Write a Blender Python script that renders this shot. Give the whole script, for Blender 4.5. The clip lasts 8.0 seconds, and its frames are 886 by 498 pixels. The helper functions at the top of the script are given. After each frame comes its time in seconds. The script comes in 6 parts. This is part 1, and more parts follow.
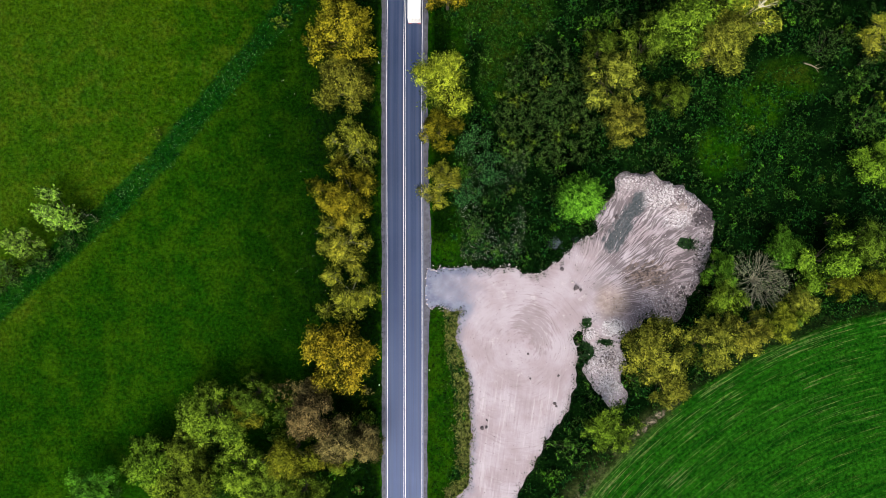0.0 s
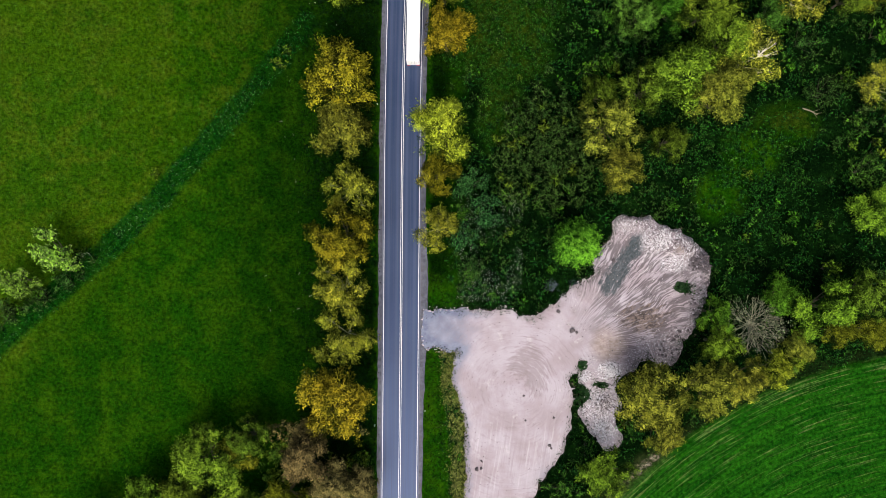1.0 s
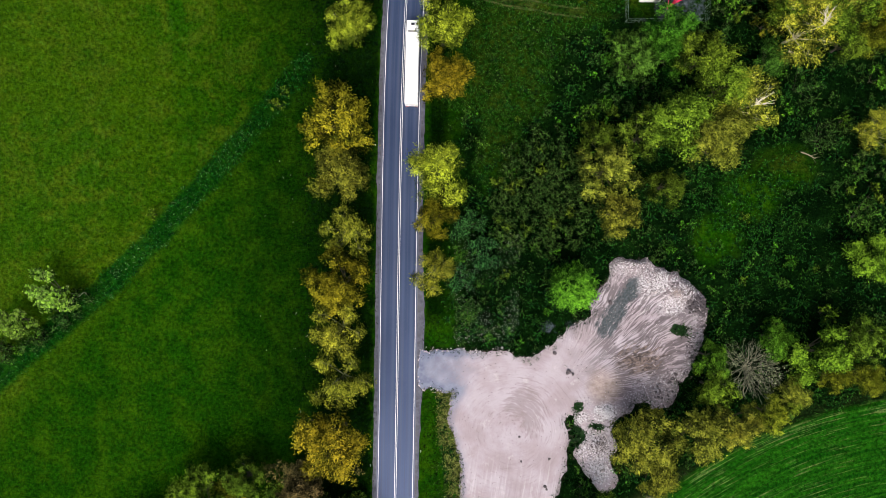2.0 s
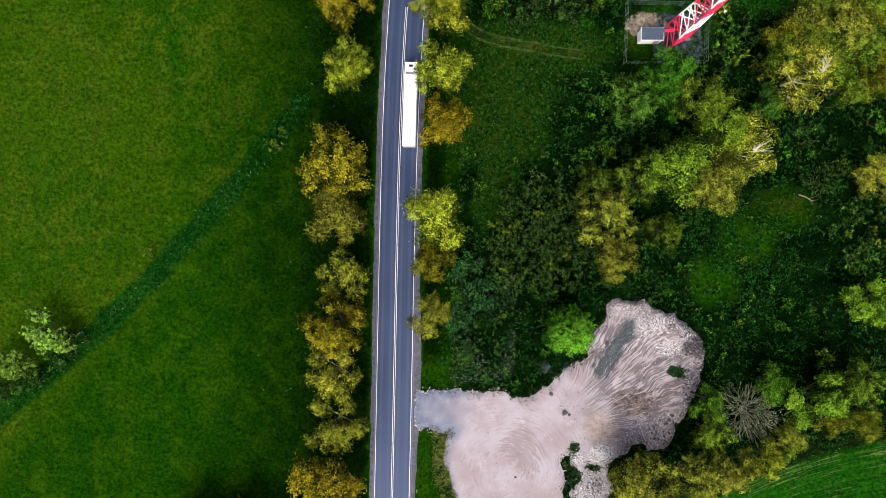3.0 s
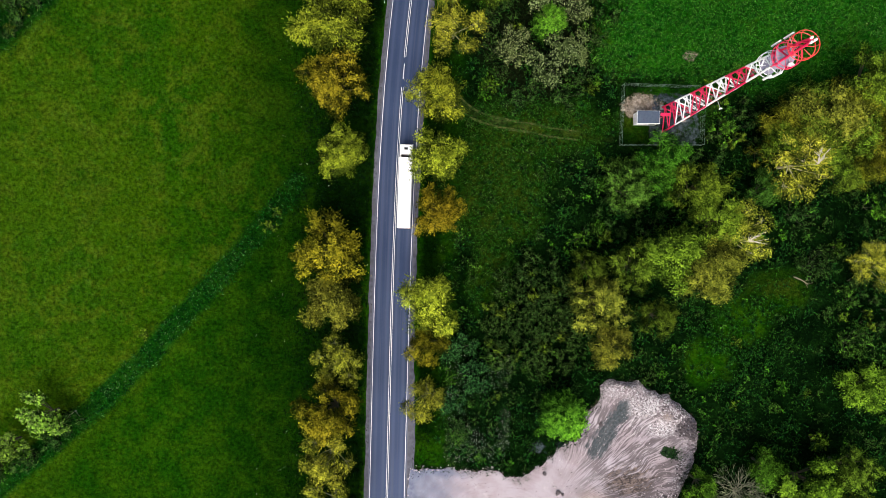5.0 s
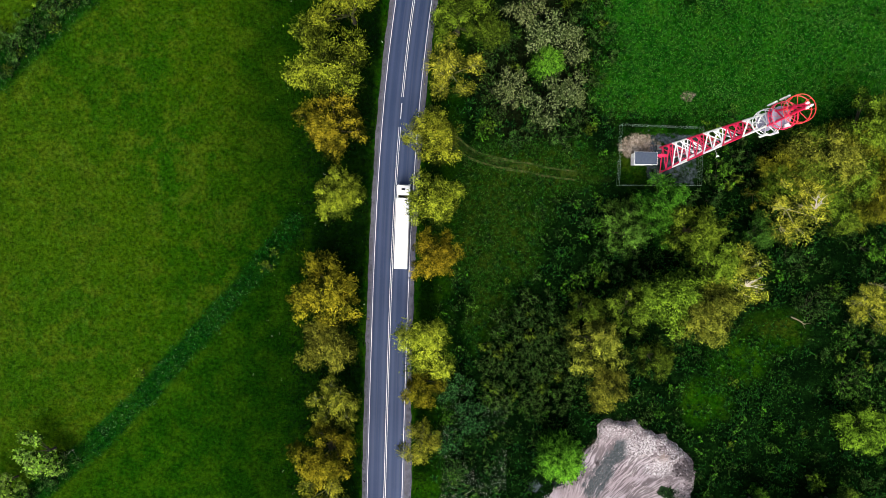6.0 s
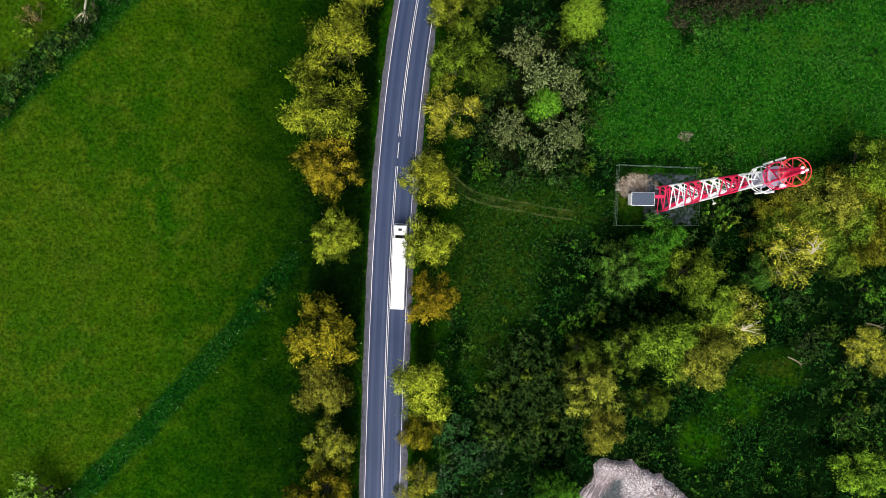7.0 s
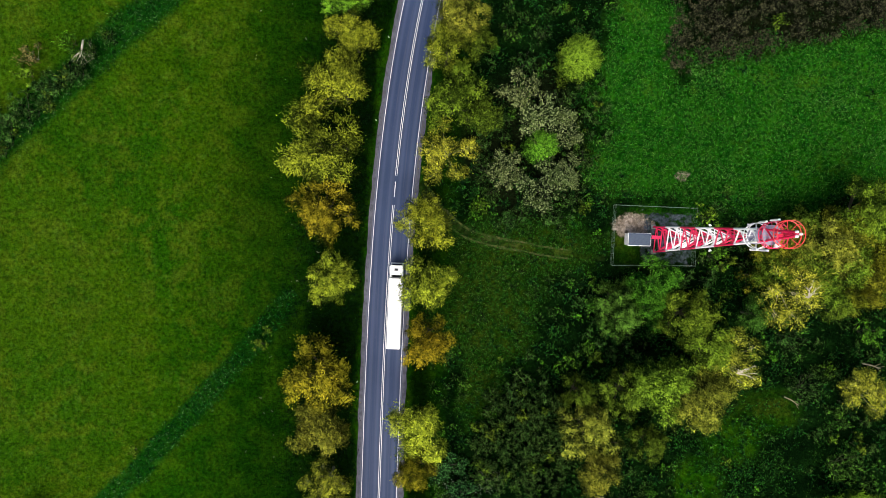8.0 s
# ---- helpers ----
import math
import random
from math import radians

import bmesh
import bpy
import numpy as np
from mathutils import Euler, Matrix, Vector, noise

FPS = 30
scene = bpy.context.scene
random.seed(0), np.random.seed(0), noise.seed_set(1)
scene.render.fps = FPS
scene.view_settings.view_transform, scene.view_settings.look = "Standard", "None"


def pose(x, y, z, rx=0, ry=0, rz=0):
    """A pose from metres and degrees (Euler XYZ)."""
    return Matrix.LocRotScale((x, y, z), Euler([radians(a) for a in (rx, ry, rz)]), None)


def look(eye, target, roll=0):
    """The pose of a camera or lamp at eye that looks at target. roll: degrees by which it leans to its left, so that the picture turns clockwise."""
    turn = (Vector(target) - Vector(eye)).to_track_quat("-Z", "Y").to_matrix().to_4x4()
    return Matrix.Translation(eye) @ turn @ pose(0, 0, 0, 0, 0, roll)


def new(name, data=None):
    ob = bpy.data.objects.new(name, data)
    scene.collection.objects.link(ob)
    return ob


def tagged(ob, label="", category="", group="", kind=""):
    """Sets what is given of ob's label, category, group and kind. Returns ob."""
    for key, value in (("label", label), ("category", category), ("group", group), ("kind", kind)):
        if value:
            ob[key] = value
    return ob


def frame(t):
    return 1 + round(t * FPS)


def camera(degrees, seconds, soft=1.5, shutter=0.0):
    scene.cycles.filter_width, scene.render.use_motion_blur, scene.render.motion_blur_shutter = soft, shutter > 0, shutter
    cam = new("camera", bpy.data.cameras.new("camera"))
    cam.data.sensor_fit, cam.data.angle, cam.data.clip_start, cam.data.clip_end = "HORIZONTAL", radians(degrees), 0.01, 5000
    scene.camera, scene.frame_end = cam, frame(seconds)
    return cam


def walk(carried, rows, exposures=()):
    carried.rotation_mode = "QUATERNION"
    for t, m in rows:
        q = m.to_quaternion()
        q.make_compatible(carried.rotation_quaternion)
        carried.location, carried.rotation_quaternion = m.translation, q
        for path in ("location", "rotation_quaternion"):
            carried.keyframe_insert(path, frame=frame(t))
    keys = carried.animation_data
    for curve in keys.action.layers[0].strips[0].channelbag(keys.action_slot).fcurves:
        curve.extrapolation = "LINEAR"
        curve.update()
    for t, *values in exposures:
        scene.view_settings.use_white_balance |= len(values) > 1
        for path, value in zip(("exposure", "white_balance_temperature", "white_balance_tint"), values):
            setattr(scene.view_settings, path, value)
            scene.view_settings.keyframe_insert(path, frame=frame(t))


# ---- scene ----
cam = camera(73.7, 8.0, soft=0.75)
# seconds, place in metres, turns in degrees: a drone high over the road, looking down, flying north
PATH = [
    (0.0, 0.000, 0.000, 117.999, -1.355, -0.245, -0.000),
    (0.5, 0.354, 4.272, 117.931, -1.421, -0.215, 0.317),
    (1.0, 0.675, 8.521, 117.849, -1.487, -0.187, 0.590),
    (1.5, 0.966, 12.747, 117.753, -1.554, -0.161, 0.822),
    (2.0, 1.231, 16.948, 117.644, -1.620, -0.136, 1.019),
    (2.5, 1.475, 21.122, 117.525, -1.684, -0.112, 1.185),
    (3.0, 1.703, 25.268, 117.397, -1.746, -0.088, 1.323),
    (3.5, 1.917, 29.385, 117.260, -1.805, -0.065, 1.437),
    (4.0, 2.124, 33.472, 117.117, -1.859, -0.041, 1.533),
    (4.5, 2.325, 37.527, 116.968, -1.908, -0.018, 1.614),
    (5.0, 2.527, 41.549, 116.815, -1.951, 0.006, 1.685),
    (5.5, 2.732, 45.537, 116.659, -1.987, 0.031, 1.749),
    (6.0, 2.946, 49.489, 116.502, -2.015, 0.057, 1.811),
    (6.5, 3.172, 53.403, 116.344, -2.035, 0.084, 1.875),
    (7.0, 3.415, 57.279, 116.188, -2.046, 0.113, 1.945),
    (7.5, 3.679, 61.115, 116.034, -2.046, 0.144, 2.025),
    (8.0, 3.967, 64.910, 115.883, -2.034, 0.176, 2.121),
]
walk(cam, [(t, pose(*row)) for t, *row in PATH], exposures=[(0.0, 0.57), (8.0, 0.57)])

# ---------------------------------------------------------------- sky and sun
SUN_HEIGHT, SUN_BEARING = 58.0, 185.0
world = bpy.data.worlds.new("overcast_sky")
scene.world = world
world.use_nodes = True
wn = world.node_tree
wn.nodes.clear()
sky = wn.nodes.new("ShaderNodeTexSky")
sky.sky_type = "NISHITA"
sky.sun_disc = False
sky.sun_elevation, sky.sun_rotation = radians(SUN_HEIGHT), radians(SUN_BEARING)
sky.dust_density, sky.air_density, sky.ozone_density = 7.0, 1.0, 1.0
sky_out = wn.nodes.new("ShaderNodeBackground")
sky_out.inputs["Strength"].default_value = 0.135
wn.links.new(sky.outputs[0], sky_out.inputs["Color"])
wn.links.new(sky_out.outputs[0], wn.nodes.new("ShaderNodeOutputWorld").inputs["Surface"])
sun = new("sun", bpy.data.lights.new("sun", "SUN"))
sun.data.energy, sun.data.angle, sun.data.color = 2.3, radians(50), (1.0, 0.97, 0.91)
b, e = radians(SUN_BEARING), radians(SUN_HEIGHT)
sun.matrix_world = look((200 * math.sin(b) * math.cos(e), 200 * math.cos(b) * math.cos(e), 200 * math.sin(e)), (0, 0, 0))

# ---------------------------------------------------------------- materials


class Mat:
    """A node material: short ways to add nodes and join them."""

    def __init__(self, name, rough=0.8, spec=0.3):
        self.m = bpy.data.materials.new(name)
        self.m.use_nodes = True
        self.t = self.m.node_tree
        self.b = self.t.nodes["Principled BSDF"]
        self.b.inputs["Roughness"].default_value = rough
        self.b.inputs["Specular IOR Level"].default_value = spec
        self.place = self.t.nodes.new("ShaderNodeTexCoord").outputs["Object"]

    def put(self, socket, value):
        if hasattr(value, "is_linked"):
            self.t.links.new(value, socket)
        elif isinstance(value, tuple) and len(value) == 3 and socket.type == "RGBA":
            socket.default_value = (*value, 1)
        else:
            socket.default_value = value

    def math(self, op, a, b=0.0, c=0.0):
        n = self.t.nodes.new("ShaderNodeMath")
        n.operation = op
        for socket, value in zip(n.inputs, (a, b, c)):
            self.put(socket, value)
        return n.outputs[0]

    def noise(self, scale, detail=3.0, vec=None, rough=0.55, warp=0.0):
        n = self.t.nodes.new("ShaderNodeTexNoise")
        self.put(n.inputs["Vector"], self.place if vec is None else vec)
        n.inputs["Scale"].default_value, n.inputs["Detail"].default_value = scale, detail
        n.inputs["Roughness"].default_value, n.inputs["Distortion"].default_value = rough, warp
        return n.outputs["Fac"]

    def cells(self, scale, vec=None, feature="F1"):
        n = self.t.nodes.new("ShaderNodeTexVoronoi")
        self.put(n.inputs["Vector"], self.place if vec is None else vec)
        n.feature = feature
        n.inputs["Scale"].default_value = scale
        return n.outputs["Distance"]

    def band(self, value, low, high, to_low=0.0, to_high=1.0):
        n = self.t.nodes.new("ShaderNodeMapRange")
        n.interpolation_type = "SMOOTHSTEP"
        for socket, v in zip(n.inputs, (value, low, high, to_low, to_high)):
            self.put(socket, v)
        return n.outputs[0]

    def mix(self, fac, a, b, how="MIX"):
        n = self.t.nodes.new("ShaderNodeMix")
        n.data_type, n.blend_type = "RGBA", how
        n.clamp_factor = True
        for socket, value in zip((n.inputs[0], n.inputs[6], n.inputs[7]), (fac, a, b)):
            self.put(socket, value)
        return n.outputs[2]

    def value(self, name):
        n = self.t.nodes.new("ShaderNodeAttribute")
        n.attribute_name = name
        return n.outputs["Fac"]

    def apart(self, vec=None):
        n = self.t.nodes.new("ShaderNodeSeparateXYZ")
        self.put(n.inputs[0], self.place if vec is None else vec)
        return n.outputs

    def vec(self, x, y=0.0, z=0.0):
        n = self.t.nodes.new("ShaderNodeCombineXYZ")
        for socket, v in zip(n.inputs, (x, y, z)):
            self.put(socket, v)
        return n.outputs[0]

    def polar(self, cx, cy):
        x, y, _ = self.apart()
        dx, dy = self.math("SUBTRACT", x, cx), self.math("SUBTRACT", y, cy)
        far = self.math("SQRT", self.math("ADD", self.math("MULTIPLY", dx, dx), self.math("MULTIPLY", dy, dy)))
        return far, self.math("ARCTAN2", dy, dx)

    def bump(self, height, depth, strength=1.0):
        n = self.t.nodes.new("ShaderNodeBump")
        n.inputs["Distance"].default_value, n.inputs["Strength"].default_value = depth, strength
        self.put(n.inputs["Height"], height)
        self.t.links.new(n.outputs[0], self.b.inputs["Normal"])

    def colour(self, c):
        self.put(self.b.inputs["Base Color"], c)
        return self

    def object_random(self):
        return self.t.nodes.new("ShaderNodeObjectInfo").outputs["Random"]

    def island(self):
        return self.t.nodes.new("ShaderNodeNewGeometry").outputs["Random Per Island"]

    def hsv(self, c, hue=0.5, sat=1.0, val=1.0):
        n = self.t.nodes.new("ShaderNodeHueSaturation")
        for key, v in (("Hue", hue), ("Saturation", sat), ("Value", val), ("Color", c)):
            self.put(n.inputs[key], v)
        return n.outputs[0]


def painted(name, colour, rough=0.45, metal=0.0, wear=0.12, grain=6.0, dirt=None):
    """Paint or metal with faint stains at two scales."""
    m = Mat(name, rough, 0.5)
    c = m.mix(m.band(m.noise(0.7, 4), 0.35, 0.75), colour, tuple(v * (1 - wear) for v in colour))
    c = m.mix(m.band(m.noise(grain, 3), 0.58, 0.8, 0, 0.5), c, dirt or tuple(v * 0.7 for v in colour))
    m.colour(c)
    m.b.inputs["Metallic"].default_value = metal
    m.put(m.b.inputs["Roughness"], m.band(m.noise(grain * 2, 2), 0.3, 0.7, rough - 0.08, rough + 0.12))
    return m.m


def leafy(name, a, b, tip=None, tips=0.0, val=0.1, through_light=0.32, green=0.008, lift=4.1):
    """Foliage: two hues in clumps, lighter new growth with crown light and shade painted in, a hue of its own for each
    plant, single leaves lighter or darker.
    """
    m = Mat(name, 0.8, 0.03)
    a, b = (tuple((c[0], c[1], max(c[2], 0.06 * c[1]))) for c in (a, b))
    leaf, plant = m.island(), m.object_random()
    c = m.mix(m.band(m.noise(0.5, 3), 0.38, 0.62), b, a)
    young_lit = m.mix(0.65, c, tuple(min(1.0, v * lift + 0.002) for v in a))
    # inner and lower crown leaves darkened, outer ones lightened: canopy light painted in
    c = m.mix(m.band(m.value("young_lit"), 0.4, 0.98), m.hsv(c, 0.535, 0.98, 0.42), young_lit)
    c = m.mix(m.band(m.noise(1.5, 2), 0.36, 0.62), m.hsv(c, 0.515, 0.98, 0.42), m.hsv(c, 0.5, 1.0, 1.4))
    if tip:
        c = m.mix(m.band(leaf, 1 - tips - 0.02, 1 - tips), c, tip)
    shade = m.math("MULTIPLY_ADD", m.math("FRACT", m.math("MULTIPLY", leaf, 37.3)), 2 * val, 1 - val)
    shade = m.math("MULTIPLY", shade, m.math("MULTIPLY_ADD", plant, 0.3, 0.85))
    c = m.hsv(c, m.math("MULTIPLY_ADD", m.math("FRACT", m.math("MULTIPLY", plant, 7.7)), 0.024, 0.494 + green), 1.0, shade)
    m.colour(c)
    soft = m.t.nodes.new("ShaderNodeBsdfTranslucent")
    m.put(soft.inputs["Color"], c)
    both = m.t.nodes.new("ShaderNodeMixShader")
    both.inputs[0].default_value = through_light
    m.t.links.new(m.b.outputs[0], both.inputs[1])
    m.t.links.new(soft.outputs[0], both.inputs[2])
    m.t.links.new(both.outputs[0], m.t.nodes["Material Output"].inputs["Surface"])
    return m.m


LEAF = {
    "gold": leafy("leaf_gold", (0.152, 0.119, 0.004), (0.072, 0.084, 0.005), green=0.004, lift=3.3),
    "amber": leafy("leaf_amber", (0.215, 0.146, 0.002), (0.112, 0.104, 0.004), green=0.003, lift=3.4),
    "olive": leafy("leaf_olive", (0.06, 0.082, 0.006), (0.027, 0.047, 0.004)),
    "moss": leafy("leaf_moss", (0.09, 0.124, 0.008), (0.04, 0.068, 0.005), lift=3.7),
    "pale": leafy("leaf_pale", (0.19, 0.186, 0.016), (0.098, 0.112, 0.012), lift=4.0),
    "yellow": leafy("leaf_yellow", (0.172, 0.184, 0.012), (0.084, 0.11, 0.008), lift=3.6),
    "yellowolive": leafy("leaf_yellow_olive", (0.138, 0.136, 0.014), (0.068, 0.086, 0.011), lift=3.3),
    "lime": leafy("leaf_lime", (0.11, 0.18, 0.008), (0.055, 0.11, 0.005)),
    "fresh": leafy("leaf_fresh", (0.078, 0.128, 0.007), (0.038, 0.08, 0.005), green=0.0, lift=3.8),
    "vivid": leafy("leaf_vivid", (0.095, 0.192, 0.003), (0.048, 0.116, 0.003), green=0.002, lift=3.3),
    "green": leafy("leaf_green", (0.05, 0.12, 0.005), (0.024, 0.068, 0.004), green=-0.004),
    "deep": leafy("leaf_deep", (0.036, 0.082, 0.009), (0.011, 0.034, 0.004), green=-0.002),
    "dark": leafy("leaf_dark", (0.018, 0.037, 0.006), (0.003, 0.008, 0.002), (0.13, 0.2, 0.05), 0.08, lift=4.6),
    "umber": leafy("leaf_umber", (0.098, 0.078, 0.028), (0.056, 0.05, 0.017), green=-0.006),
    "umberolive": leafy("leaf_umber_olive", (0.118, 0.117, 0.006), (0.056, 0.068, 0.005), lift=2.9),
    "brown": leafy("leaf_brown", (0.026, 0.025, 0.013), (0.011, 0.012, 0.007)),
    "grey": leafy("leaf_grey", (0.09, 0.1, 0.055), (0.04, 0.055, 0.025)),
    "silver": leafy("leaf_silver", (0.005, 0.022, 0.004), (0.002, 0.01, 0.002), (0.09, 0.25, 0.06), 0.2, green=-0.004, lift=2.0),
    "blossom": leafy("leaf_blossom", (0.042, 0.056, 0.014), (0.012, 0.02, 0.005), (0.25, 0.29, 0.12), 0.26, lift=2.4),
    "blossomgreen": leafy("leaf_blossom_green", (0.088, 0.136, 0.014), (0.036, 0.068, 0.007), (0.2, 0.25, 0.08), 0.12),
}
BARK = painted("bark", (0.055, 0.046, 0.032), 0.9, wear=0.4)
PALE_BARK = painted("pale_bark", (0.55, 0.5, 0.37), 0.85, wear=0.3)
GREY_TWIGS = painted("grey_twigs", (0.25, 0.25, 0.17), 0.9, wear=0.3)
GREY_WOOD = painted("weathered_wood", (0.17, 0.145, 0.1), 0.9, wear=0.4)
WHITE_PAINT = painted("white_paint", (0.93, 0.93, 0.92), 0.3, wear=0.04)
RED_PAINT = painted("red_paint", (0.72, 0.014, 0.085), 0.4, wear=0.2)
ORANGE_PAINT = painted("orange_red_paint", (0.76, 0.05, 0.045), 0.45, wear=0.15)
GALVANISED = painted("galvanised_steel", (0.42, 0.44, 0.46), 0.45, 0.8)
FENCE_WIRE = painted("coated_fence_wire", (0.15, 0.21, 0.18), 0.6)
GRATING = painted("steel_grating", (0.27, 0.26, 0.34), 0.6, 0.0)
BLUE_ROOF = painted("slate_blue_sheet", (0.034, 0.052, 0.085), 0.75, wear=0.15, grain=2.0)
RUBBER = painted("tyre_rubber", (0.022, 0.022, 0.023), 0.85)
BLACK_PLASTIC = painted("black_plastic", (0.025, 0.025, 0.028), 0.55)
DARK_GLASS = painted("windscreen_glass", (0.015, 0.018, 0.022), 0.08, wear=0.05)
TRAILER_SKIN = painted("trailer_skin", (0.82, 0.82, 0.82), 0.35, wear=0.06, grain=1.2, dirt=(0.66, 0.65, 0.62))
RED_LENS = painted("red_lens", (0.4, 0.01, 0.01), 0.3)

# ---------------------------------------------------------------- lie of the land
ROAD_K = (2.39, 1.71, -0.191, -0.122, -7.166)  # centre line: x from y / 100


def road_x(y):
    y = np.asarray(y, float)
    u = np.clip(y, -75, 125) / 100
    slope = ((4 * ROAD_K[0] * u + 3 * ROAD_K[1]) * u + 2 * ROAD_K[2]) * u + ROAD_K[3]
    return np.polyval(ROAD_K, u) + (y / 100 - u) * slope


def wavy(x, y, size, seed=0.0):
    """Smooth unevenness between -1 and 1, the same at every build."""
    x, y = np.asarray(x, float) / size, np.asarray(y, float) / size
    total = 0.0
    for k, (a, b, p) in enumerate(((1.0, 0.31, 0.3), (-0.47, 1.1, 1.7), (0.73, -0.92, 2.9), (1.63, 1.21, 4.1), (-1.9, 0.77, 5.3))):
        total = total + np.sin(a * x + b * y + p + seed * (k + 1.3)) / (1.25 + 0.35 * k)
    return total / 2.8


def cone_gap(x, y, ax, ay, ar, bx, by, br):
    """Distance to a stroke from a to b whose half-width goes from ar to br."""
    dx, dy = bx - ax, by - ay
    h = np.clip(((x - ax) * dx + (y - ay) * dy) / (dx * dx + dy * dy), 0, 1)
    return np.hypot(x - ax - h * dx, y - ay - h * dy) - (ar + (br - ar) * h)


YARD = [
    (15.2, -19.2, 11.8, 16.6, -28.5, 11.0),
    (16.6, -28.5, 11.0, 10.2, -53.0, 4.6),
    (10.2, -53.0, 4.6, -1.5, -62.0, 4.0),
    (0.6, -10.6, 4.0, 14.0, -11.5, 4.8),
    (-1.6, -8.0, 1.6, -1.6, -13.2, 1.6),
    (22.0, -14.5, 6.6, 41.5, -4.5, 10.6),
    (40.4, 2.5, 8.9, 45.2, 1.9, 8.2),
    (47.0, -7.0, 6.2, 43.0, -10.0, 5.5),
    (32.4, -18.0, 4.6, 32.4, -26.0, 4.2),
    (33.2, -29.0, 3.5, 34.4, -31.6, 2.4),
    (39.0, -13.5, 4.8, 33.0, -18.0, 4.4),
    (37.6, 9.6, 3.0, 41.2, 9.4, 3.2),
    (51.4, 4.6, 2.0, 52.2, 4.4, 1.8),
    (46.2, -13.2, 3.0, 44.0, -13.6, 2.8),
    (48.6, -6.0, 5.0, 47.6, 2.0, 6.4),
]


def yard_gap(x, y):
    """Distance to the gravel yard's ragged edge, minus inside."""
    near = np.minimum.reduce([cone_gap(x, y, *s) for s in YARD])
    rough = 0.35 + 0.65 * step(x, 22, 32)
    return near + (0.6 + 0.7 * step(-y, 14, 18) * step(x, 27, 30)) * wavy(x, y, 1.1) + 0.35 * wavy(x, y, 0.45, 2.0) + (1.0 + 1.4 * step(-y, 14, 18) * step(x, 27, 30)) * rough * wavy(x, y, 2.3, 9.0)


FIELD = (110.5, -116.5, 103.0)
HEDGE = [(-150, -70, -85, -13.5), (-85, -13.5, -67.5, 1.8), (-67.5, 1.8, -55.6, 13.9), (-55.6, 13.9, -31, 42.8), (-31, 42.8, -26, 50)]
FAR_HEDGE = [(-150, 30, -83, 76), (-83, 76, -60, 99), (-60, 99, -20, 135)]
TRACK = [(-1.5, 73.5, 3.5, 67.5), (3.5, 67.5, 8.8, 63.6), (8.8, 63.6, 20, 61.6), (20, 61.6, 35, 60.0)]


def strokes_gap(x, y, strokes):
    return np.minimum.reduce([cone_gap(x, y, a, b, 0, c, d, 0) for a, b, c, d in strokes])


def step(v, low, high):
    h = np.clip((v - low) / (high - low), 0, 1)
    return h * h * (3 - 2 * h)


def land(x, y):
    """Height of the ground."""
    x, y = np.asarray(x, float), np.asarray(y, float)
    z = 0.047 * np.clip(-x - 10, 0, 150) + 0.12 * wavy(x, y, 6.0) + 0.05 * wavy(x, y, 1.7, 3)
    off = np.abs(x - road_x(y))
    z = z - 0.45 * step(off, 4.6, 6.5) * (1 - step(off, 7.5, 10.5))
    z = z * step(off, 3.5, 6.0) - 0.16
    inside = 1 - step(yard_gap(x, y), -1.5, 1.2)
    return z * (1 - inside) - 0.35 * inside


MOUNDS = [(45.2, 9.6, 1.6, 0.9), (48.6, 6.0, 1.7, 1.0), (52.0, 3.0, 1.6, 0.7), (32.9, -25.0, 1.6, 0.7), (34.7, -18.4, 2.2, 0.5), (33.0, -29.6, 1.8, 0.6), (41.0, -9.0, 2.5, 0.4)]


def yard_height(x, y):
    """The yard is flat where lorries turn and heaped up round its far lobe."""
    edge = yard_gap(x, y)
    lobe = step(x + 0.6 * y, 38, 46) * (1 - step(edge, -1.0, 0.6))
    z = 0.03 * wavy(x, y, 2.5) + 0.02 * wavy(x, y, 0.7, 1)
    z = z + lobe * step(edge, -7.5, -2.0) * (0.9 + 0.6 * wavy(x, y, 1.6, 4))
    for px, py, r, tall in MOUNDS:
        z = z + tall * np.exp(-(((x - px) ** 2 + (y - py) ** 2) / r ** 2)) * (1 + 0.3 * wavy(x, y, 0.8, 7))
    rubble = 1 - step(cone_gap(x, y, 32.5, -18, 1.0, 33.5, -32, 2.5), 0.0, 2.5)
    z = z + rubble * (0.35 + 0.35 * wavy(x, y, 1.2, 5))
    return z * (1 - step(edge, -0.5, 0.4)) - 0.22 * step(edge, -0.2, 0.5) + 0.02


def grid_mesh(name, xs, ys, height, keep=None):
    """A sheet over the grid xs by ys, with heights from a function; keep chooses its cells."""
    X, Y = np.meshgrid(xs, ys)
    x, y = X.ravel(), Y.ravel()
    n = len(xs)
    i = (np.arange(len(ys) - 1)[:, None] * n + np.arange(n - 1)).ravel()
    quads = np.stack([i, i + 1, i + n + 1, i + n], 1)
    if keep is not None:
        gap = keep(x, y)
        quads = quads[(gap[quads] < 0).any(1)]
        d = 0.05
        for _ in range(3):
            gx, gy = (keep(x + d, y) - keep(x - d, y)) / (2 * d), (keep(x, y + d) - keep(x, y - d)) / (2 * d)
            pull = np.where(keep(x, y) > 0, keep(x, y), 0) / np.maximum(gx * gx + gy * gy, 0.3)
            x, y = x - np.clip(pull * gx, -0.5, 0.5), y - np.clip(pull * gy, -0.5, 0.5)
        used = np.unique(quads)
        to = np.zeros(len(x), int)
        to[used] = np.arange(len(used))
        quads, x, y = to[quads], x[used], y[used]
    me = quad_mesh(name, np.stack([x, y, height(x, y)], 1), quads)
    return me, x, y


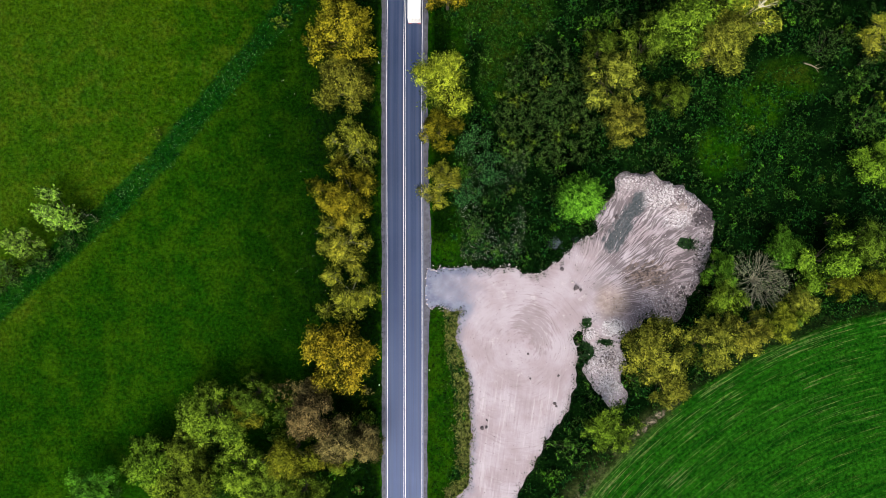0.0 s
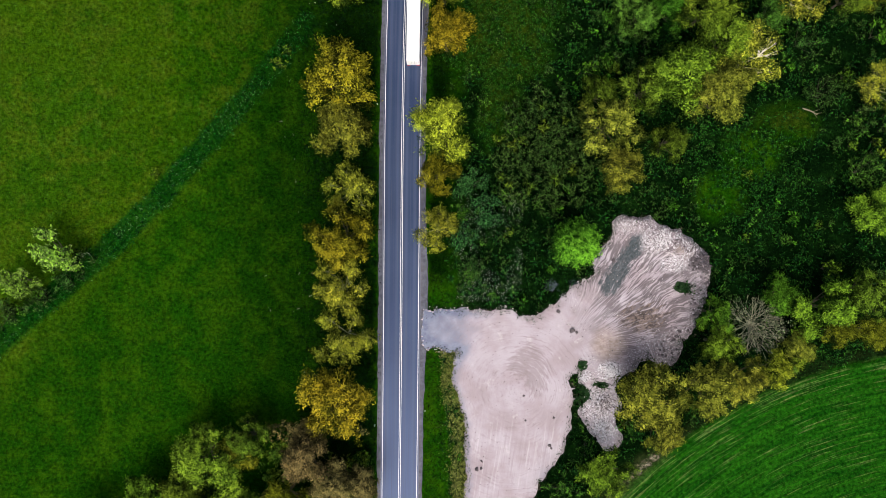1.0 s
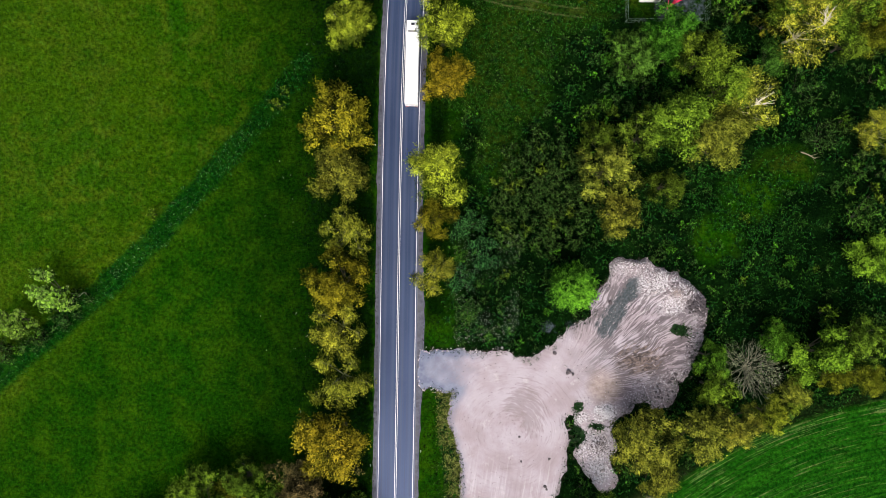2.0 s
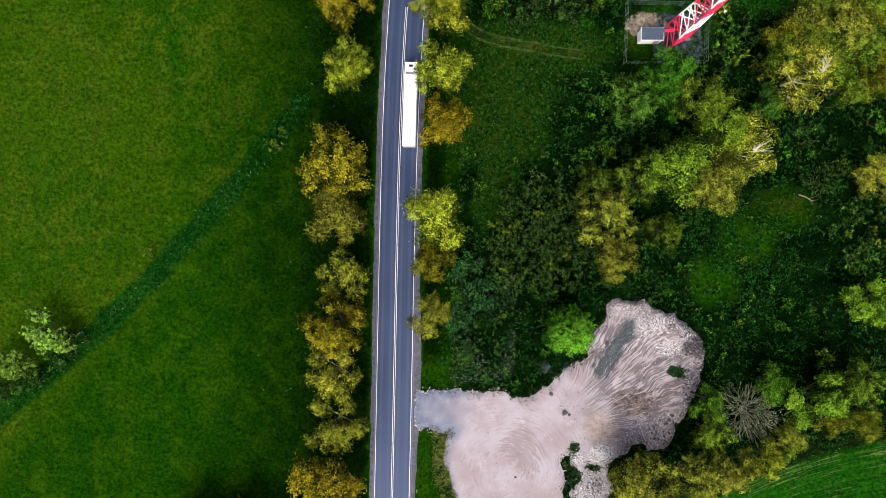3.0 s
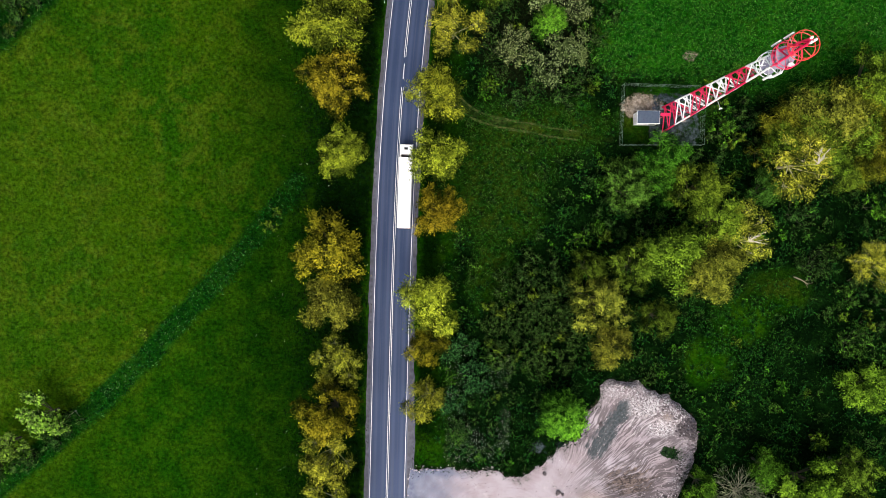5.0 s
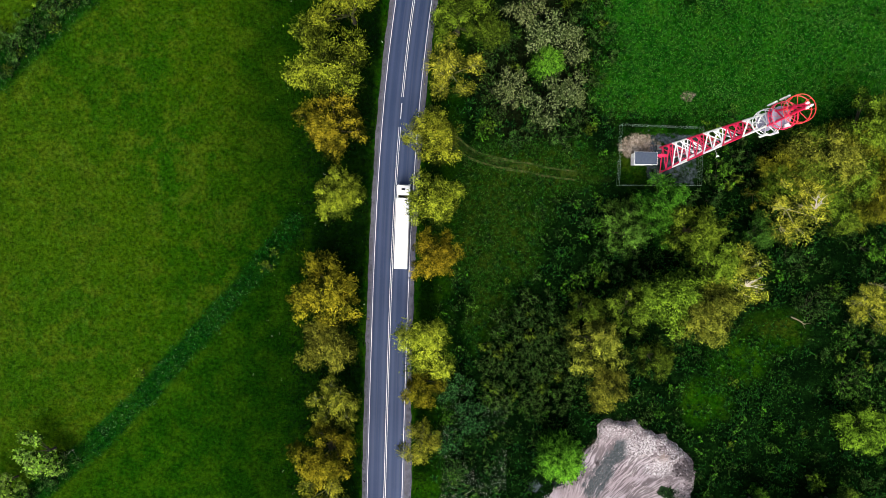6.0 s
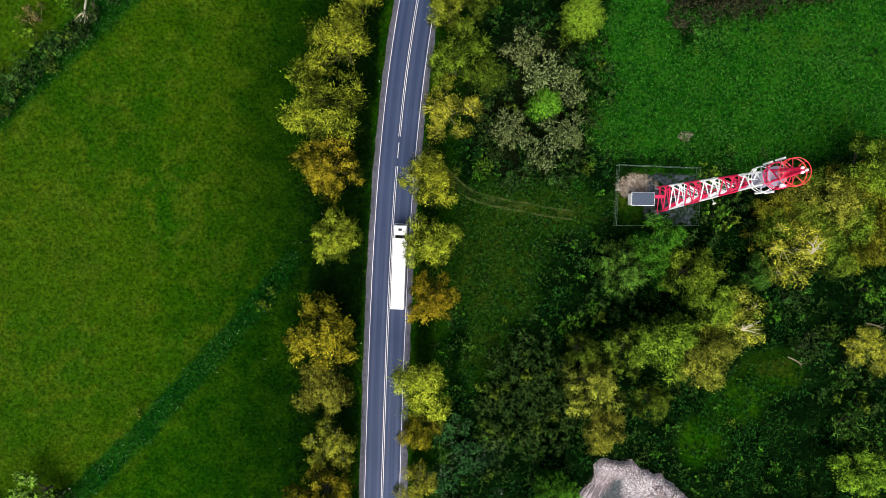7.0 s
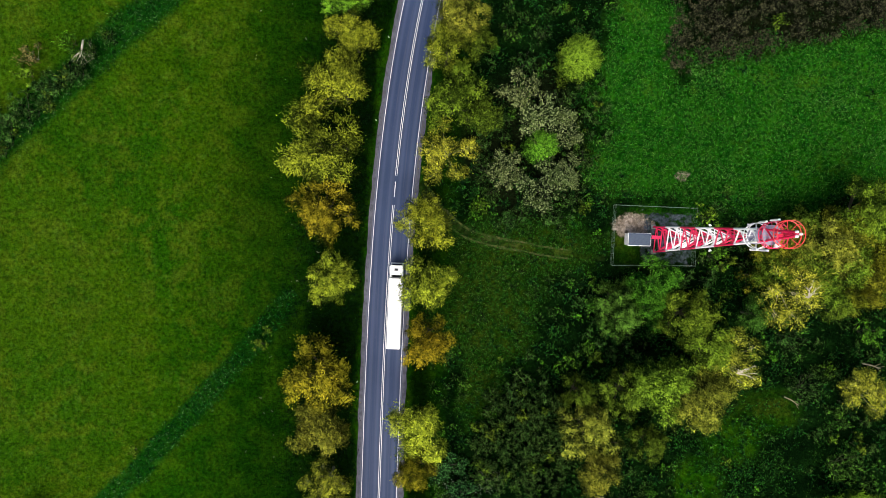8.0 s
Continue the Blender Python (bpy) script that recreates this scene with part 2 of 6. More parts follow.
def quad_mesh(name, verts, quads, smooth=True):
    me = bpy.data.meshes.new(name)
    verts, quads = np.asarray(verts, np.float32), np.asarray(quads, np.int32)
    sides = quads.shape[1]
    me.vertices.add(len(verts))
    me.vertices.foreach_set("co", verts.ravel())
    me.loops.add(quads.size)
    me.loops.foreach_set("vertex_index", quads.ravel())
    me.polygons.add(len(quads))
    me.polygons.foreach_set("loop_start", np.arange(0, quads.size, sides, dtype=np.int32))
    me.polygons.foreach_set("use_smooth", np.full(len(quads), smooth))
    me.update(calc_edges=True)
    return me


def give(me, name, values):
    me.attributes.new(name, "FLOAT", "POINT").data.foreach_set("value", np.asarray(values, np.float32))


def spread(lo, hi, pace, far):
    """Even steps from lo to hi and ever longer ones beyond, out to far."""
    out = [hi]
    while out[-1] < far:
        out.append(out[-1] + max(pace, (out[-1] - hi) * 0.5 + pace))
    low = [lo]
    while low[-1] > -far:
        low.append(low[-1] - max(pace, (lo - low[-1]) * 0.5 + pace))
    return np.array(low[:0:-1] + list(np.arange(lo, hi, pace)) + out)


def part(name, mesh, material, parent, label=""):
    """Links a mesh or a bmesh as one object under a thing or a part."""
    if isinstance(mesh, bmesh.types.BMesh):
        me = bpy.data.meshes.new(name)
        mesh.to_mesh(me)
        mesh.free()
        mesh = me
    if material and not mesh.materials:
        mesh.materials.append(material)
    ob = new(name, mesh)
    ob.parent = parent
    return tagged(ob, label) if label else ob


def thing(name, label, category, at=(0, 0, 0), turn=0.0, group="", kind=""):
    ob = new(name)
    ob.matrix_world = pose(*at, 0, 0, turn)
    ob.empty_display_size = 0.3
    return tagged(ob, label, category, group, kind)


# ---------------------------------------------------------------- ground
def ground_material():
    m = Mat("meadow_and_wood_floor", 1.0, 0.0)
    big, mid, fine = m.noise(0.035, 4), m.noise(0.22, 6, rough=0.7), m.noise(1.5, 5, rough=0.75)
    c = m.mix(m.band(big, 0.4, 0.62), (0.012, 0.046, 0.0008), (0.026, 0.057, 0.001))
    c = m.mix(m.band(m.apart()[0], -42, -80, 0, 0.55), c, (0.032, 0.068, 0.0022))
    c = m.mix(m.band(mid, 0.46, 0.64, 0, 0.85), c, (0.044, 0.072, 0.003))
    c = m.mix(m.math("MULTIPLY", m.band(m.noise(0.13, 6, rough=0.72, warp=0.8), 0.53, 0.66), 0.7), c, (0.043, 0.07, 0.004))
    c = m.mix(m.math("MULTIPLY", m.band(m.noise(0.9, 5, rough=0.8), 0.52, 0.68), 0.6), c, (0.042, 0.095, 0.008))
    c = m.mix(m.band(m.noise(0.55, 5, rough=0.75, warp=0.6), 0.52, 0.7, 0, 0.55), c, (0.0085, 0.036, 0.0008))
    c = m.mix(m.band(m.noise(0.09, 5, rough=0.7), 0.53, 0.72, 0, 0.8), c, (0.008, 0.038, 0.0008))
    c = m.mix(m.math("MULTIPLY", m.band(m.noise(0.42, 5, rough=0.8, warp=0.4), 0.53, 0.68), 0.55), c, (0.007, 0.033, 0.001))
    c = m.mix(m.value("lush"), c, m.mix(m.band(mid, 0.4, 0.68), (0.008, 0.036, 0.0009), (0.021, 0.056, 0.0014)))
    c = m.mix(m.value("clearing"), c, m.mix(m.band(m.noise(0.3, 6, rough=0.75), 0.4, 0.64), (0.0062, 0.0215, 0.0012), (0.025, 0.04, 0.003)))
    c = m.mix(m.value("meadow"), c, m.mix(m.band(m.noise(0.1, 4, rough=0.65, warp=0.5), 0.54, 0.68, 0, 0.75), m.mix(m.band(mid, 0.38, 0.66), (0.006, 0.046, 0.0015), (0.023, 0.1, 0.004)), (0.042, 0.105, 0.005)))
    # wood floor tuned near black to darken the gaps between crowns
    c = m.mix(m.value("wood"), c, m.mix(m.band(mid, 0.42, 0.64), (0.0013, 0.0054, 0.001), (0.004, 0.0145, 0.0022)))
    c = m.mix(m.value("hedge"), c, m.mix(m.band(mid, 0.4, 0.65), (0.005, 0.032, 0.002), (0.011, 0.047, 0.003)))
    # tree-row shade put into the ground colour, near black beside the road
    c = m.mix(m.math("MULTIPLY", m.value("rank_shade"), 0.92), c, m.mix(m.band(mid, 0.4, 0.65), (0.0014, 0.006, 0.0005), (0.004, 0.0135, 0.0008)))
    far, turn = m.polar(FIELD[0], FIELD[1])
    rows = m.noise(1.0, 4, m.vec(m.math("MULTIPLY", far, 0.9), m.math("MULTIPLY", turn, 6.0), 0.0), rough=0.65)
    thin = m.noise(1.0, 2, m.vec(m.math("MULTIPLY", far, 3.4), m.math("MULTIPLY", turn, 11.0), 4.0))
    crop = m.mix(m.band(rows, 0.38, 0.62), (0.006, 0.038, 0.002), (0.014, 0.068, 0.003))
    crop = m.mix(m.band(thin, 0.5, 0.7, 0, 0.45), crop, (0.03, 0.08, 0.006))
    weak = m.math("MULTIPLY", m.band(thin, 0.54, 0.66), m.band(m.noise(0.05, 3), 0.48, 0.66))
    crop = m.mix(m.math("MULTIPLY", weak, 0.5), crop, (0.09, 0.13, 0.04))
    stubble = m.band(m.math("ADD", m.math("MULTIPLY", m.value("headland"), 0.22), thin), 0.62, 0.74)
    crop = m.mix(m.math("MULTIPLY", stubble, 0.38), crop, (0.15, 0.17, 0.06))
    c = m.mix(m.value("crop"), c, crop)
    c = m.mix(m.math("MULTIPLY", m.value("worn"), 0.5), c, m.mix(m.band(mid, 0.35, 0.65), (0.03, 0.046, 0.01), (0.085, 0.092, 0.035)))
    c = m.mix(m.math("MULTIPLY", m.value("dark_floor"), 0.9), c, (0.006, 0.0085, 0.003))
    soil = m.mix(m.band(m.noise(0.9, 5, rough=0.7), 0.35, 0.65), (0.15, 0.115, 0.085), (0.28, 0.23, 0.19))
    ragged = m.math("ADD", m.value("bare"), m.math("MULTIPLY_ADD", m.noise(1.1, 5, rough=0.7), 1.4, -0.75))
    c = m.mix(m.band(ragged, 0.38, 0.8), c, soil)
    slab = m.mix(m.band(m.noise(0.8, 5), 0.35, 0.65), (0.06, 0.075, 0.09), (0.025, 0.04, 0.035))
    c = m.mix(m.band(m.math("ADD", m.value("pad"), m.math("MULTIPLY_ADD", m.noise(0.6, 5, rough=0.7), 2.2, -1.2)), 0.35, 0.65), c, slab)
    c = m.mix(m.band(fine, 0.3, 0.7, 0.0, 1.0), m.hsv(c, 0.503, 1.0, 0.46), m.hsv(c, 0.497, 1.0, 1.52))
    c = m.hsv(c, 0.511, 1.0, 0.95)
    m.colour(c)
    m.bump(m.math("ADD", fine, m.math("MULTIPLY", m.noise(5, 4), 0.5)), 0.45, 1.0)
    return m.m


GLADES = [(72, 97, 26, 8), (95, 100, 20, 10), (44.5, 65, 9, 7), (12, 50, 12, 14), (56.5, 17, 5.5, 6), (62, 25, 6.5, 5.5), (70, 31, 7, 4.5), (66, 84, 34, 14), (44, 80, 14, 9), (12, 34, 5, 9), (20, 62, 15, 6), (40, 92, 10, 11), (41, 104, 8, 10), (88, 88, 30, 11)]


def in_glade(x, y):
    warp = 0.22 * wavy(x, y, 3.4, 6) + 0.16 * wavy(x, y, 1.3, 8)
    return np.maximum.reduce([1 - step(np.hypot((x - a) / p, (y - b) / q) + warp, 0.55, 1.2) for a, b, p, q in GLADES])


xs, ys = spread(-105, 115, 1.0, 2600), spread(-75, 130, 1.0, 2600)
me, gx, gy = grid_mesh("ground", xs, ys, land)
east = step(gx - road_x(gy), 9, 14)
crop = 1 - step(np.hypot(gx - FIELD[0], gy - FIELD[1]) - FIELD[2] + 0.5 * wavy(gx, gy, 2.5), -0.6, 0.6)
give(me, "crop", crop)
give(me, "headland", np.exp(-((np.hypot(gx - FIELD[0], gy - FIELD[1]) - FIELD[2]) / 4.0) ** 2) * (0.75 + 0.6 * wavy(gx, gy, 6, 3)))
give(me, "clearing", east * in_glade(gx, gy) * step(gy, 26, 32) * (1 - crop))
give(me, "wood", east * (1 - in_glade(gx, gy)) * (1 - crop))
# painted tree shade: full beside the road, fading out 44 m west
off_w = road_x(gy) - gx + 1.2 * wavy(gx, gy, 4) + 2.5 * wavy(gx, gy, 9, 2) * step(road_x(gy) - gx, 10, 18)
give(me, "rank_shade", step(off_w, 5, 6) * (1 - 0.3 * step(off_w, 13, 18) - 0.7 * step(off_w, 18, 44)) + step(-off_w, 5, 6) * (1 - step(-off_w, 8, 12)) * step(gy, -4, 2))
give(me, "lush", np.clip(east + step((gx + 31) * 0.75 - (gy - 42.8) * 0.64, -2, 6) + step(gx, -45, -20), 0, 1))
give(me, "meadow", east * np.maximum(step(gy + 0.2 * (gx - 40), 68, 74), 0) * step(gx + 2.5 * wavy(gx, gy, 2.6, 5), 27, 38) * (1 - step(gy - 0.25 * (gx - 48), 95, 97.5) * step(gx, 46, 52)))
give(me, "hedge", np.clip(1.15 - step(strokes_gap(gx, gy, HEDGE) + 0.5 * wavy(gx, gy, 2.2), 1.5, 2.9) * 1.15 + 1 - step(strokes_gap(gx, gy, FAR_HEDGE), 2, 4.5), 0, 1))
rim = np.exp(-((np.hypot(gx - FIELD[0], gy - FIELD[1]) - FIELD[2] - 1.2) / 1.5) ** 2) * (0.5 + 0.35 * wavy(gx, gy, 5)) * (1 - step(gx, 44, 58))
ruts = np.exp(-((strokes_gap(gx, gy, TRACK) + 0.4 * wavy(gx, gy, 2.0)) / 0.45) ** 2) * (1 - 0.6 * step(gx, 12, 24))
patch = 1 - step(np.hypot((gx - 49.9) / 1.7, (gy - 76.8) / 1.2), 0.5, 1.3)
heap = (1 - step(np.hypot((gx - 41.0) / 5.2, (gy - 66.6) / 3.3), 0.5, 1.2)) * 0.95
shore = 0.45 * np.exp(-(np.clip(yard_gap(gx, gy) - 0.2, 0, 9) / 0.8) ** 2)
margin = np.exp(-((np.hypot(gx - FIELD[0], gy - FIELD[1]) - FIELD[2] - 1.6) / (1.6 - 0.7 + 1.4 * step(-gy, 30, 45))) ** 2) * (0.75 + 0.5 * wavy(gx, gy, 4)) * (1 - 0.85 * step(gx, 42, 54))
give(me, "worn", np.clip(np.maximum(0.8 * ruts, 1.5 * margin), 0, 1))
# darker floor beneath the brown thicket and the blossoming thicket
give(me, "dark_floor", step(gx, 50, 54) * step(gy - 0.25 * (gx - 48), 95.5, 98.5) + 0.85 * (1 - step(np.hypot((gx - 19.0) / 13.0, (gy - 82) / 17) + 0.15 * wavy(gx, gy, 3), 0.75, 1.05)))
give(me, "bare", np.maximum.reduce([rim, patch * 1.1, heap, shore]))
give(me, "pad", (1 - step(np.maximum(np.abs(gx - 47.3) - 5.2, np.abs(gy - 64.6) - 5.4), -0.6, 0.6)) * 0.7 + np.exp(-(np.hypot(gx - 23.0, gy + 1.8) / 1.6) ** 2) + np.exp(-(np.hypot(gx - 28.0, gy + 1.4) / 1.5) ** 2))
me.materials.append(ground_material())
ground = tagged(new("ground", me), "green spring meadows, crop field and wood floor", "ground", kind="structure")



def rut_material():
    m = Mat("trodden_earth", 0.95, 0.0)
    c = m.mix(m.band(m.noise(0.8, 5, rough=0.7), 0.4, 0.62), (0.022, 0.042, 0.008), (0.075, 0.078, 0.03))
    c = m.mix(m.band(m.noise(3.0, 4, rough=0.7), 0.5, 0.68), c, (0.012, 0.034, 0.003))
    m.colour(c)
    m.bump(m.noise(4, 4), 0.4, 0.6)
    return m.m


def rut(shift, seed):
    """One wheel rut of the cart track, thin and ragged, fading out in the grass."""
    rng = np.random.default_rng(seed)
    knots = np.array([TRACK[0][:2]] + [s[2:] for s in TRACK], float)
    t = np.linspace(0.15, 3.55, 120)
    u = np.clip(t[:, None] - np.arange(len(knots))[None], -1.6, 1.6)
    bell = np.exp(-(u / 0.55) ** 2)
    line = bell @ knots / bell.sum(1)[:, None]
    way = np.gradient(line, axis=0)
    side = np.stack([-way[:, 1], way[:, 0]], 1) / np.linalg.norm(way, axis=1)[:, None]
    wide = 0.17 + 0.1 * rng.random(120) * (1 + np.sin(t * 9 + seed)) * np.clip((3.55 - t) * 1.2, 0.05, 1)
    rows = [line + side * (shift + k * wide[:, None] + 0.12 * np.sin(t * 7)[:, None]) for k in (-1, 0, 1)]
    lift = (0.05, 0.035, 0.05)
    verts = np.concatenate([np.column_stack([r, land(r[:, 0], r[:, 1]) + h]) for r, h in zip(rows, lift)])
    i = np.arange(119)
    quads = np.concatenate([np.stack([i + 120 * k, i + 120 * (k + 1), i + 1 + 120 * (k + 1), i + 1 + 120 * k], 1) for k in (0, 1)])
    return quad_mesh("wheel_rut", verts, quads[:, ::-1])


TRODDEN = rut_material()
cart_track = thing("track", "faint double wheel track worn through the grass", "track", kind="structure")
for shift, seed in ((-0.85, 3), (0.85, 4)):
    part("wheel_rut", rut(shift, seed), TRODDEN, cart_track)

# ---------------------------------------------------------------- gravel yard
def yard_material():
    m = Mat("pale_crushed_stone", 0.9, 0.2)
    far, turn = m.polar(16.0, -23.0)
    fine_drag = m.noise(1.0, 3, m.vec(m.math("MULTIPLY", m.polar(24.0, -16.0)[0], 0.2), m.math("MULTIPLY", m.math("ADD", m.polar(24.0, -16.0)[1], m.math("MULTIPLY", m.noise(0.1, 2), 0.2)), 52.0), 7.0), rough=0.7)
    wobble = m.math("MULTIPLY", m.noise(0.09, 4), 3.6)
    swirl = m.noise(1.0, 4, m.vec(m.math("MULTIPLY", m.math("ADD", far, wobble), 2.3), m.math("MULTIPLY", turn, 2.6), 0.0), rough=0.68)
    far2, turn2 = m.polar(24.0, -16.0)
    turn2 = m.math("ADD", turn2, m.math("MULTIPLY", m.noise(0.12, 4), 0.22))
    drag = m.noise(1.0, 4, m.vec(m.math("MULTIPLY", far2, 0.09), m.math("MULTIPLY", turn2, 34.0), 3.0), rough=0.7)
    c = m.mix(m.band(m.noise(0.16, 4), 0.35, 0.65), (0.25, 0.208, 0.225), (0.315, 0.28, 0.308))
    lines = m.mix(m.value("lobe"), m.vec(swirl, swirl, swirl), m.vec(drag, drag, drag))
    line = m.apart(lines)[0]
    c = m.mix(m.math("MULTIPLY", m.band(line, 0.48, 0.7), m.math("MULTIPLY", m.math("MULTIPLY_ADD", m.value("lobe"), 0.2, 0.36), m.band(m.noise(0.13, 4), 0.35, 0.62))), c, (0.16, 0.125, 0.13))
    c = m.mix(m.math("MULTIPLY", m.band(line, 0.46, 0.3), m.math("MULTIPLY", m.band(m.noise(0.2, 4), 0.35, 0.65, 0.1, 0.7), m.math("MULTIPLY_ADD", m.value("lobe"), 0.95, 0.14))), c, (0.54, 0.51, 0.51))
    c = m.mix(m.band(m.noise(0.45, 6, rough=0.75), 0.5, 0.75, 0, 0.3), c, (0.19, 0.16, 0.17))
    c = m.mix(m.band(m.noise(0.3, 6, rough=0.75), 0.56, 0.75, 0, 0.6), c, (0.46, 0.43, 0.43))
    crack = m.math("MULTIPLY", m.value("lobe"), m.band(m.math("ADD", fine_drag, m.math("MULTIPLY", m.noise(0.25, 4), 0.5)), 0.66, 0.8))
    c = m.mix(m.math("MULTIPLY", crack, 0.8), c, (0.06, 0.05, 0.052))
    arc = m.band(m.math("ADD", m.value("turning"), m.math("MULTIPLY_ADD", swirl, 3.4, -1.75)), 0.2, 0.9)
    c = m.mix(m.math("MULTIPLY", arc, 0.5), c, (0.155, 0.12, 0.125))
    px, py, _ = m.apart()
    ruts = m.noise(1.0, 4, m.vec(m.math("ADD", m.math("MULTIPLY", px, 1.3), m.math("MULTIPLY", py, -0.16)), m.math("MULTIPLY", py, 0.07), 9.0), rough=0.65)
    c = m.mix(m.math("MULTIPLY", m.band(ruts, 0.5, 0.68), m.band(py, -24, -34, 0, 0.4)), c, (0.19, 0.155, 0.165))
    c = m.mix(m.math("MULTIPLY", m.band(ruts, 0.46, 0.34), m.band(py, -24, -34, 0, 0.35)), c, (0.43, 0.4, 0.42))
    mud = m.band(m.math("ADD", m.value("mud"), m.math("MULTIPLY_ADD", m.math("ADD", m.math("MULTIPLY", line, 1.5), m.math("MULTIPLY", m.noise(1.1, 5, rough=0.75), 0.5)), 4.5, -4.55)), 0.2, 0.95)
    mud = m.math("MULTIPLY", mud, m.band(m.value("mud"), 0.0, 0.25))
    c = m.mix(m.math("MULTIPLY", mud, 0.85), c, m.mix(m.band(m.noise(1.3, 5, rough=0.8), 0.42, 0.6), (0.03, 0.022, 0.018), (0.16, 0.12, 0.1)))
    wet = m.band(m.math("ADD", m.value("wet"), m.math("MULTIPLY_ADD", m.math("ADD", line, m.noise(0.7, 5, rough=0.75)), 3.2, -2.8)), 0.25, 0.95)
    wet = m.math("MULTIPLY", wet, m.band(m.value("wet"), 0.0, 0.2))
    c = m.mix(m.math("MULTIPLY", wet, 0.9), c, m.mix(m.band(m.noise(2.2, 4, rough=0.7), 0.4, 0.62), (0.02, 0.029, 0.031), (0.05, 0.064, 0.072)))
    blue = m.band(m.math("ADD", m.value("stain"), m.math("MULTIPLY_ADD", m.noise(1.2, 5, rough=0.7), 0.8, -0.4)), 0.0, 1.3)
    c = m.mix(m.math("MULTIPLY", blue, 0.9), c, m.mix(m.band(m.noise(0.6, 6, rough=0.8), 0.38, 0.64), (0.085, 0.105, 0.165), (0.15, 0.172, 0.235)))
    c = m.mix(m.math("MULTIPLY", m.value("tan"), 0.55), c, m.mix(m.band(m.noise(1.2, 5, rough=0.7), 0.35, 0.65), (0.19, 0.135, 0.1), (0.36, 0.285, 0.235)))
    c = m.mix(m.math("MULTIPLY", m.value("slate"), 0.85), c, m.mix(m.band(m.noise(1.6, 5, rough=0.75), 0.42, 0.6), (0.03, 0.032, 0.04), (0.17, 0.165, 0.185)))
    heap = m.mix(m.band(m.noise(2.2, 4, rough=0.8), 0.44, 0.52), (0.075, 0.066, 0.07), (0.3, 0.27, 0.28))
    heap = m.mix(m.band(m.noise(2.9, 3, rough=0.8), 0.53, 0.58), heap, (0.56, 0.54, 0.57))
    c = m.mix(m.math("MULTIPLY", m.value("chips"), 0.8), c, heap)
    grass = m.band(m.math("ADD", m.value("weedy"), m.math("MULTIPLY_ADD", m.noise(0.9, 5, rough=0.75), 2.4, -1.2)), 0.4, 0.7)
    c = m.mix(grass, c, (0.006, 0.022, 0.004))
    chips = m.cells(2.2)
    rough_part = m.math("MULTIPLY", m.value("lobe"), m.band(m.value("rimmed"), 0.1, 0.9))
    c = m.mix(m.math("MULTIPLY", m.band(chips, 0.25, 0.5), rough_part), c, (0.16, 0.13, 0.14))
    c = m.mix(m.math("MULTIPLY", m.band(m.noise(2.6, 4, rough=0.8), 0.5, 0.62), rough_part), c, (0.07, 0.066, 0.07))
    c = m.mix(m.math("MULTIPLY", m.band(m.noise(3.4, 3, rough=0.8), 0.55, 0.64), rough_part), c, (0.6, 0.58, 0.6))
    c = m.mix(m.band(m.noise(5, 4), 0.6, 0.75, 0, 0.4), c, (0.19, 0.16, 0.16))
    m.colour(c)
    m.bump(m.math("ADD", m.math("MULTIPLY", line, m.math("MULTIPLY_ADD", m.value("lobe"), 0.6, 0.12)), m.math("MULTIPLY", m.noise(4, 4, rough=0.7), 0.4)), 0.22, 0.45)
    return m.m


WEEDY = [(29.4, -23.2, 1.7, 2.6), (29.3, -17.4, 1.4, 1.2), (33.2, -21.4, 2.6, 0.7), (28.7, -31.8, 1.8, 3.0)]
me, yx, yy = grid_mesh("gravel_yard", np.arange(-4, 60, 0.4), np.arange(-67, 14, 0.4), yard_height, keep=yard_gap)
edge = yard_gap(yx, yy)
give(me, "lobe", step(yx + 0.4 * yy + 1.5 * wavy(yx, yy, 3.0, 2), 20, 36))
give(me, "rimmed", step(edge, -5.0, -1.0) * step(yx, 32, 40))
give(me, "turning", (1 - step(np.hypot((yx - 18.5) / 6.0, (yy + 19.0) / 7.5), 0.3, 1.1)) * step(np.hypot((yx - 15) / 4.0, (yy + 24) / 5.0), 0.6, 1.2))
give(me, "mud", 1 - step(np.hypot((yx - 42) / 6.5, (yy + 8.0) / 4.5), 0.1, 1.1))
give(me, "wet", 1 - step(cone_gap(yx, yy, 34.2, -1.6, 1.2, 40.1, 7.6, 0.9), -1.2, 1.4))
give(me, "stain", 1.0 * (1 - step(np.hypot((yx + 0.5) / 8, (yy + 10.5) / 8) + 0.2 * wavy(yx, yy, 1.5, 3), 0.0, 1.7)) + 0.55 * np.exp(-((edge + 0.8) / 0.9) ** 2) * (1 - step(yx, 6, 14)))
give(me, "weedy", 1.3 * (1 - step(np.hypot((yx - 49.6) / 2.9, (yy + 1.8) / 1.7) + 0.3 * wavy(yx, yy, 0.9, 2), 0.3, 1.1)) + sum(1.1 * (1 - step(np.hypot((yx - a) / p, (yy - b) / q) + 0.35 * wavy(yx, yy, 0.9, 5), 0.2, 1.5)) for a, b, p, q in WEEDY))
give(me, "chips", np.maximum.reduce([1 - step(np.hypot((yx - a) / p, (yy - b) / q) + 0.3 * wavy(yx, yy, 1.0, 4), 0.5, 1.15) for a, b, p, q in ((34.9, -18.4, 2.8, 2.3), (43.2, 8.0, 3.2, 3.4), (47.0, 3.2, 3.2, 2.4), (32.9, -29.8, 2.6, 3.4), (32.6, -25.5, 4.6, 5.0), (29.8, -19.6, 2.0, 1.2), (50.5, 6.5, 2.4, 2.4), (37.5, 10.4, 3.2, 1.4))]))
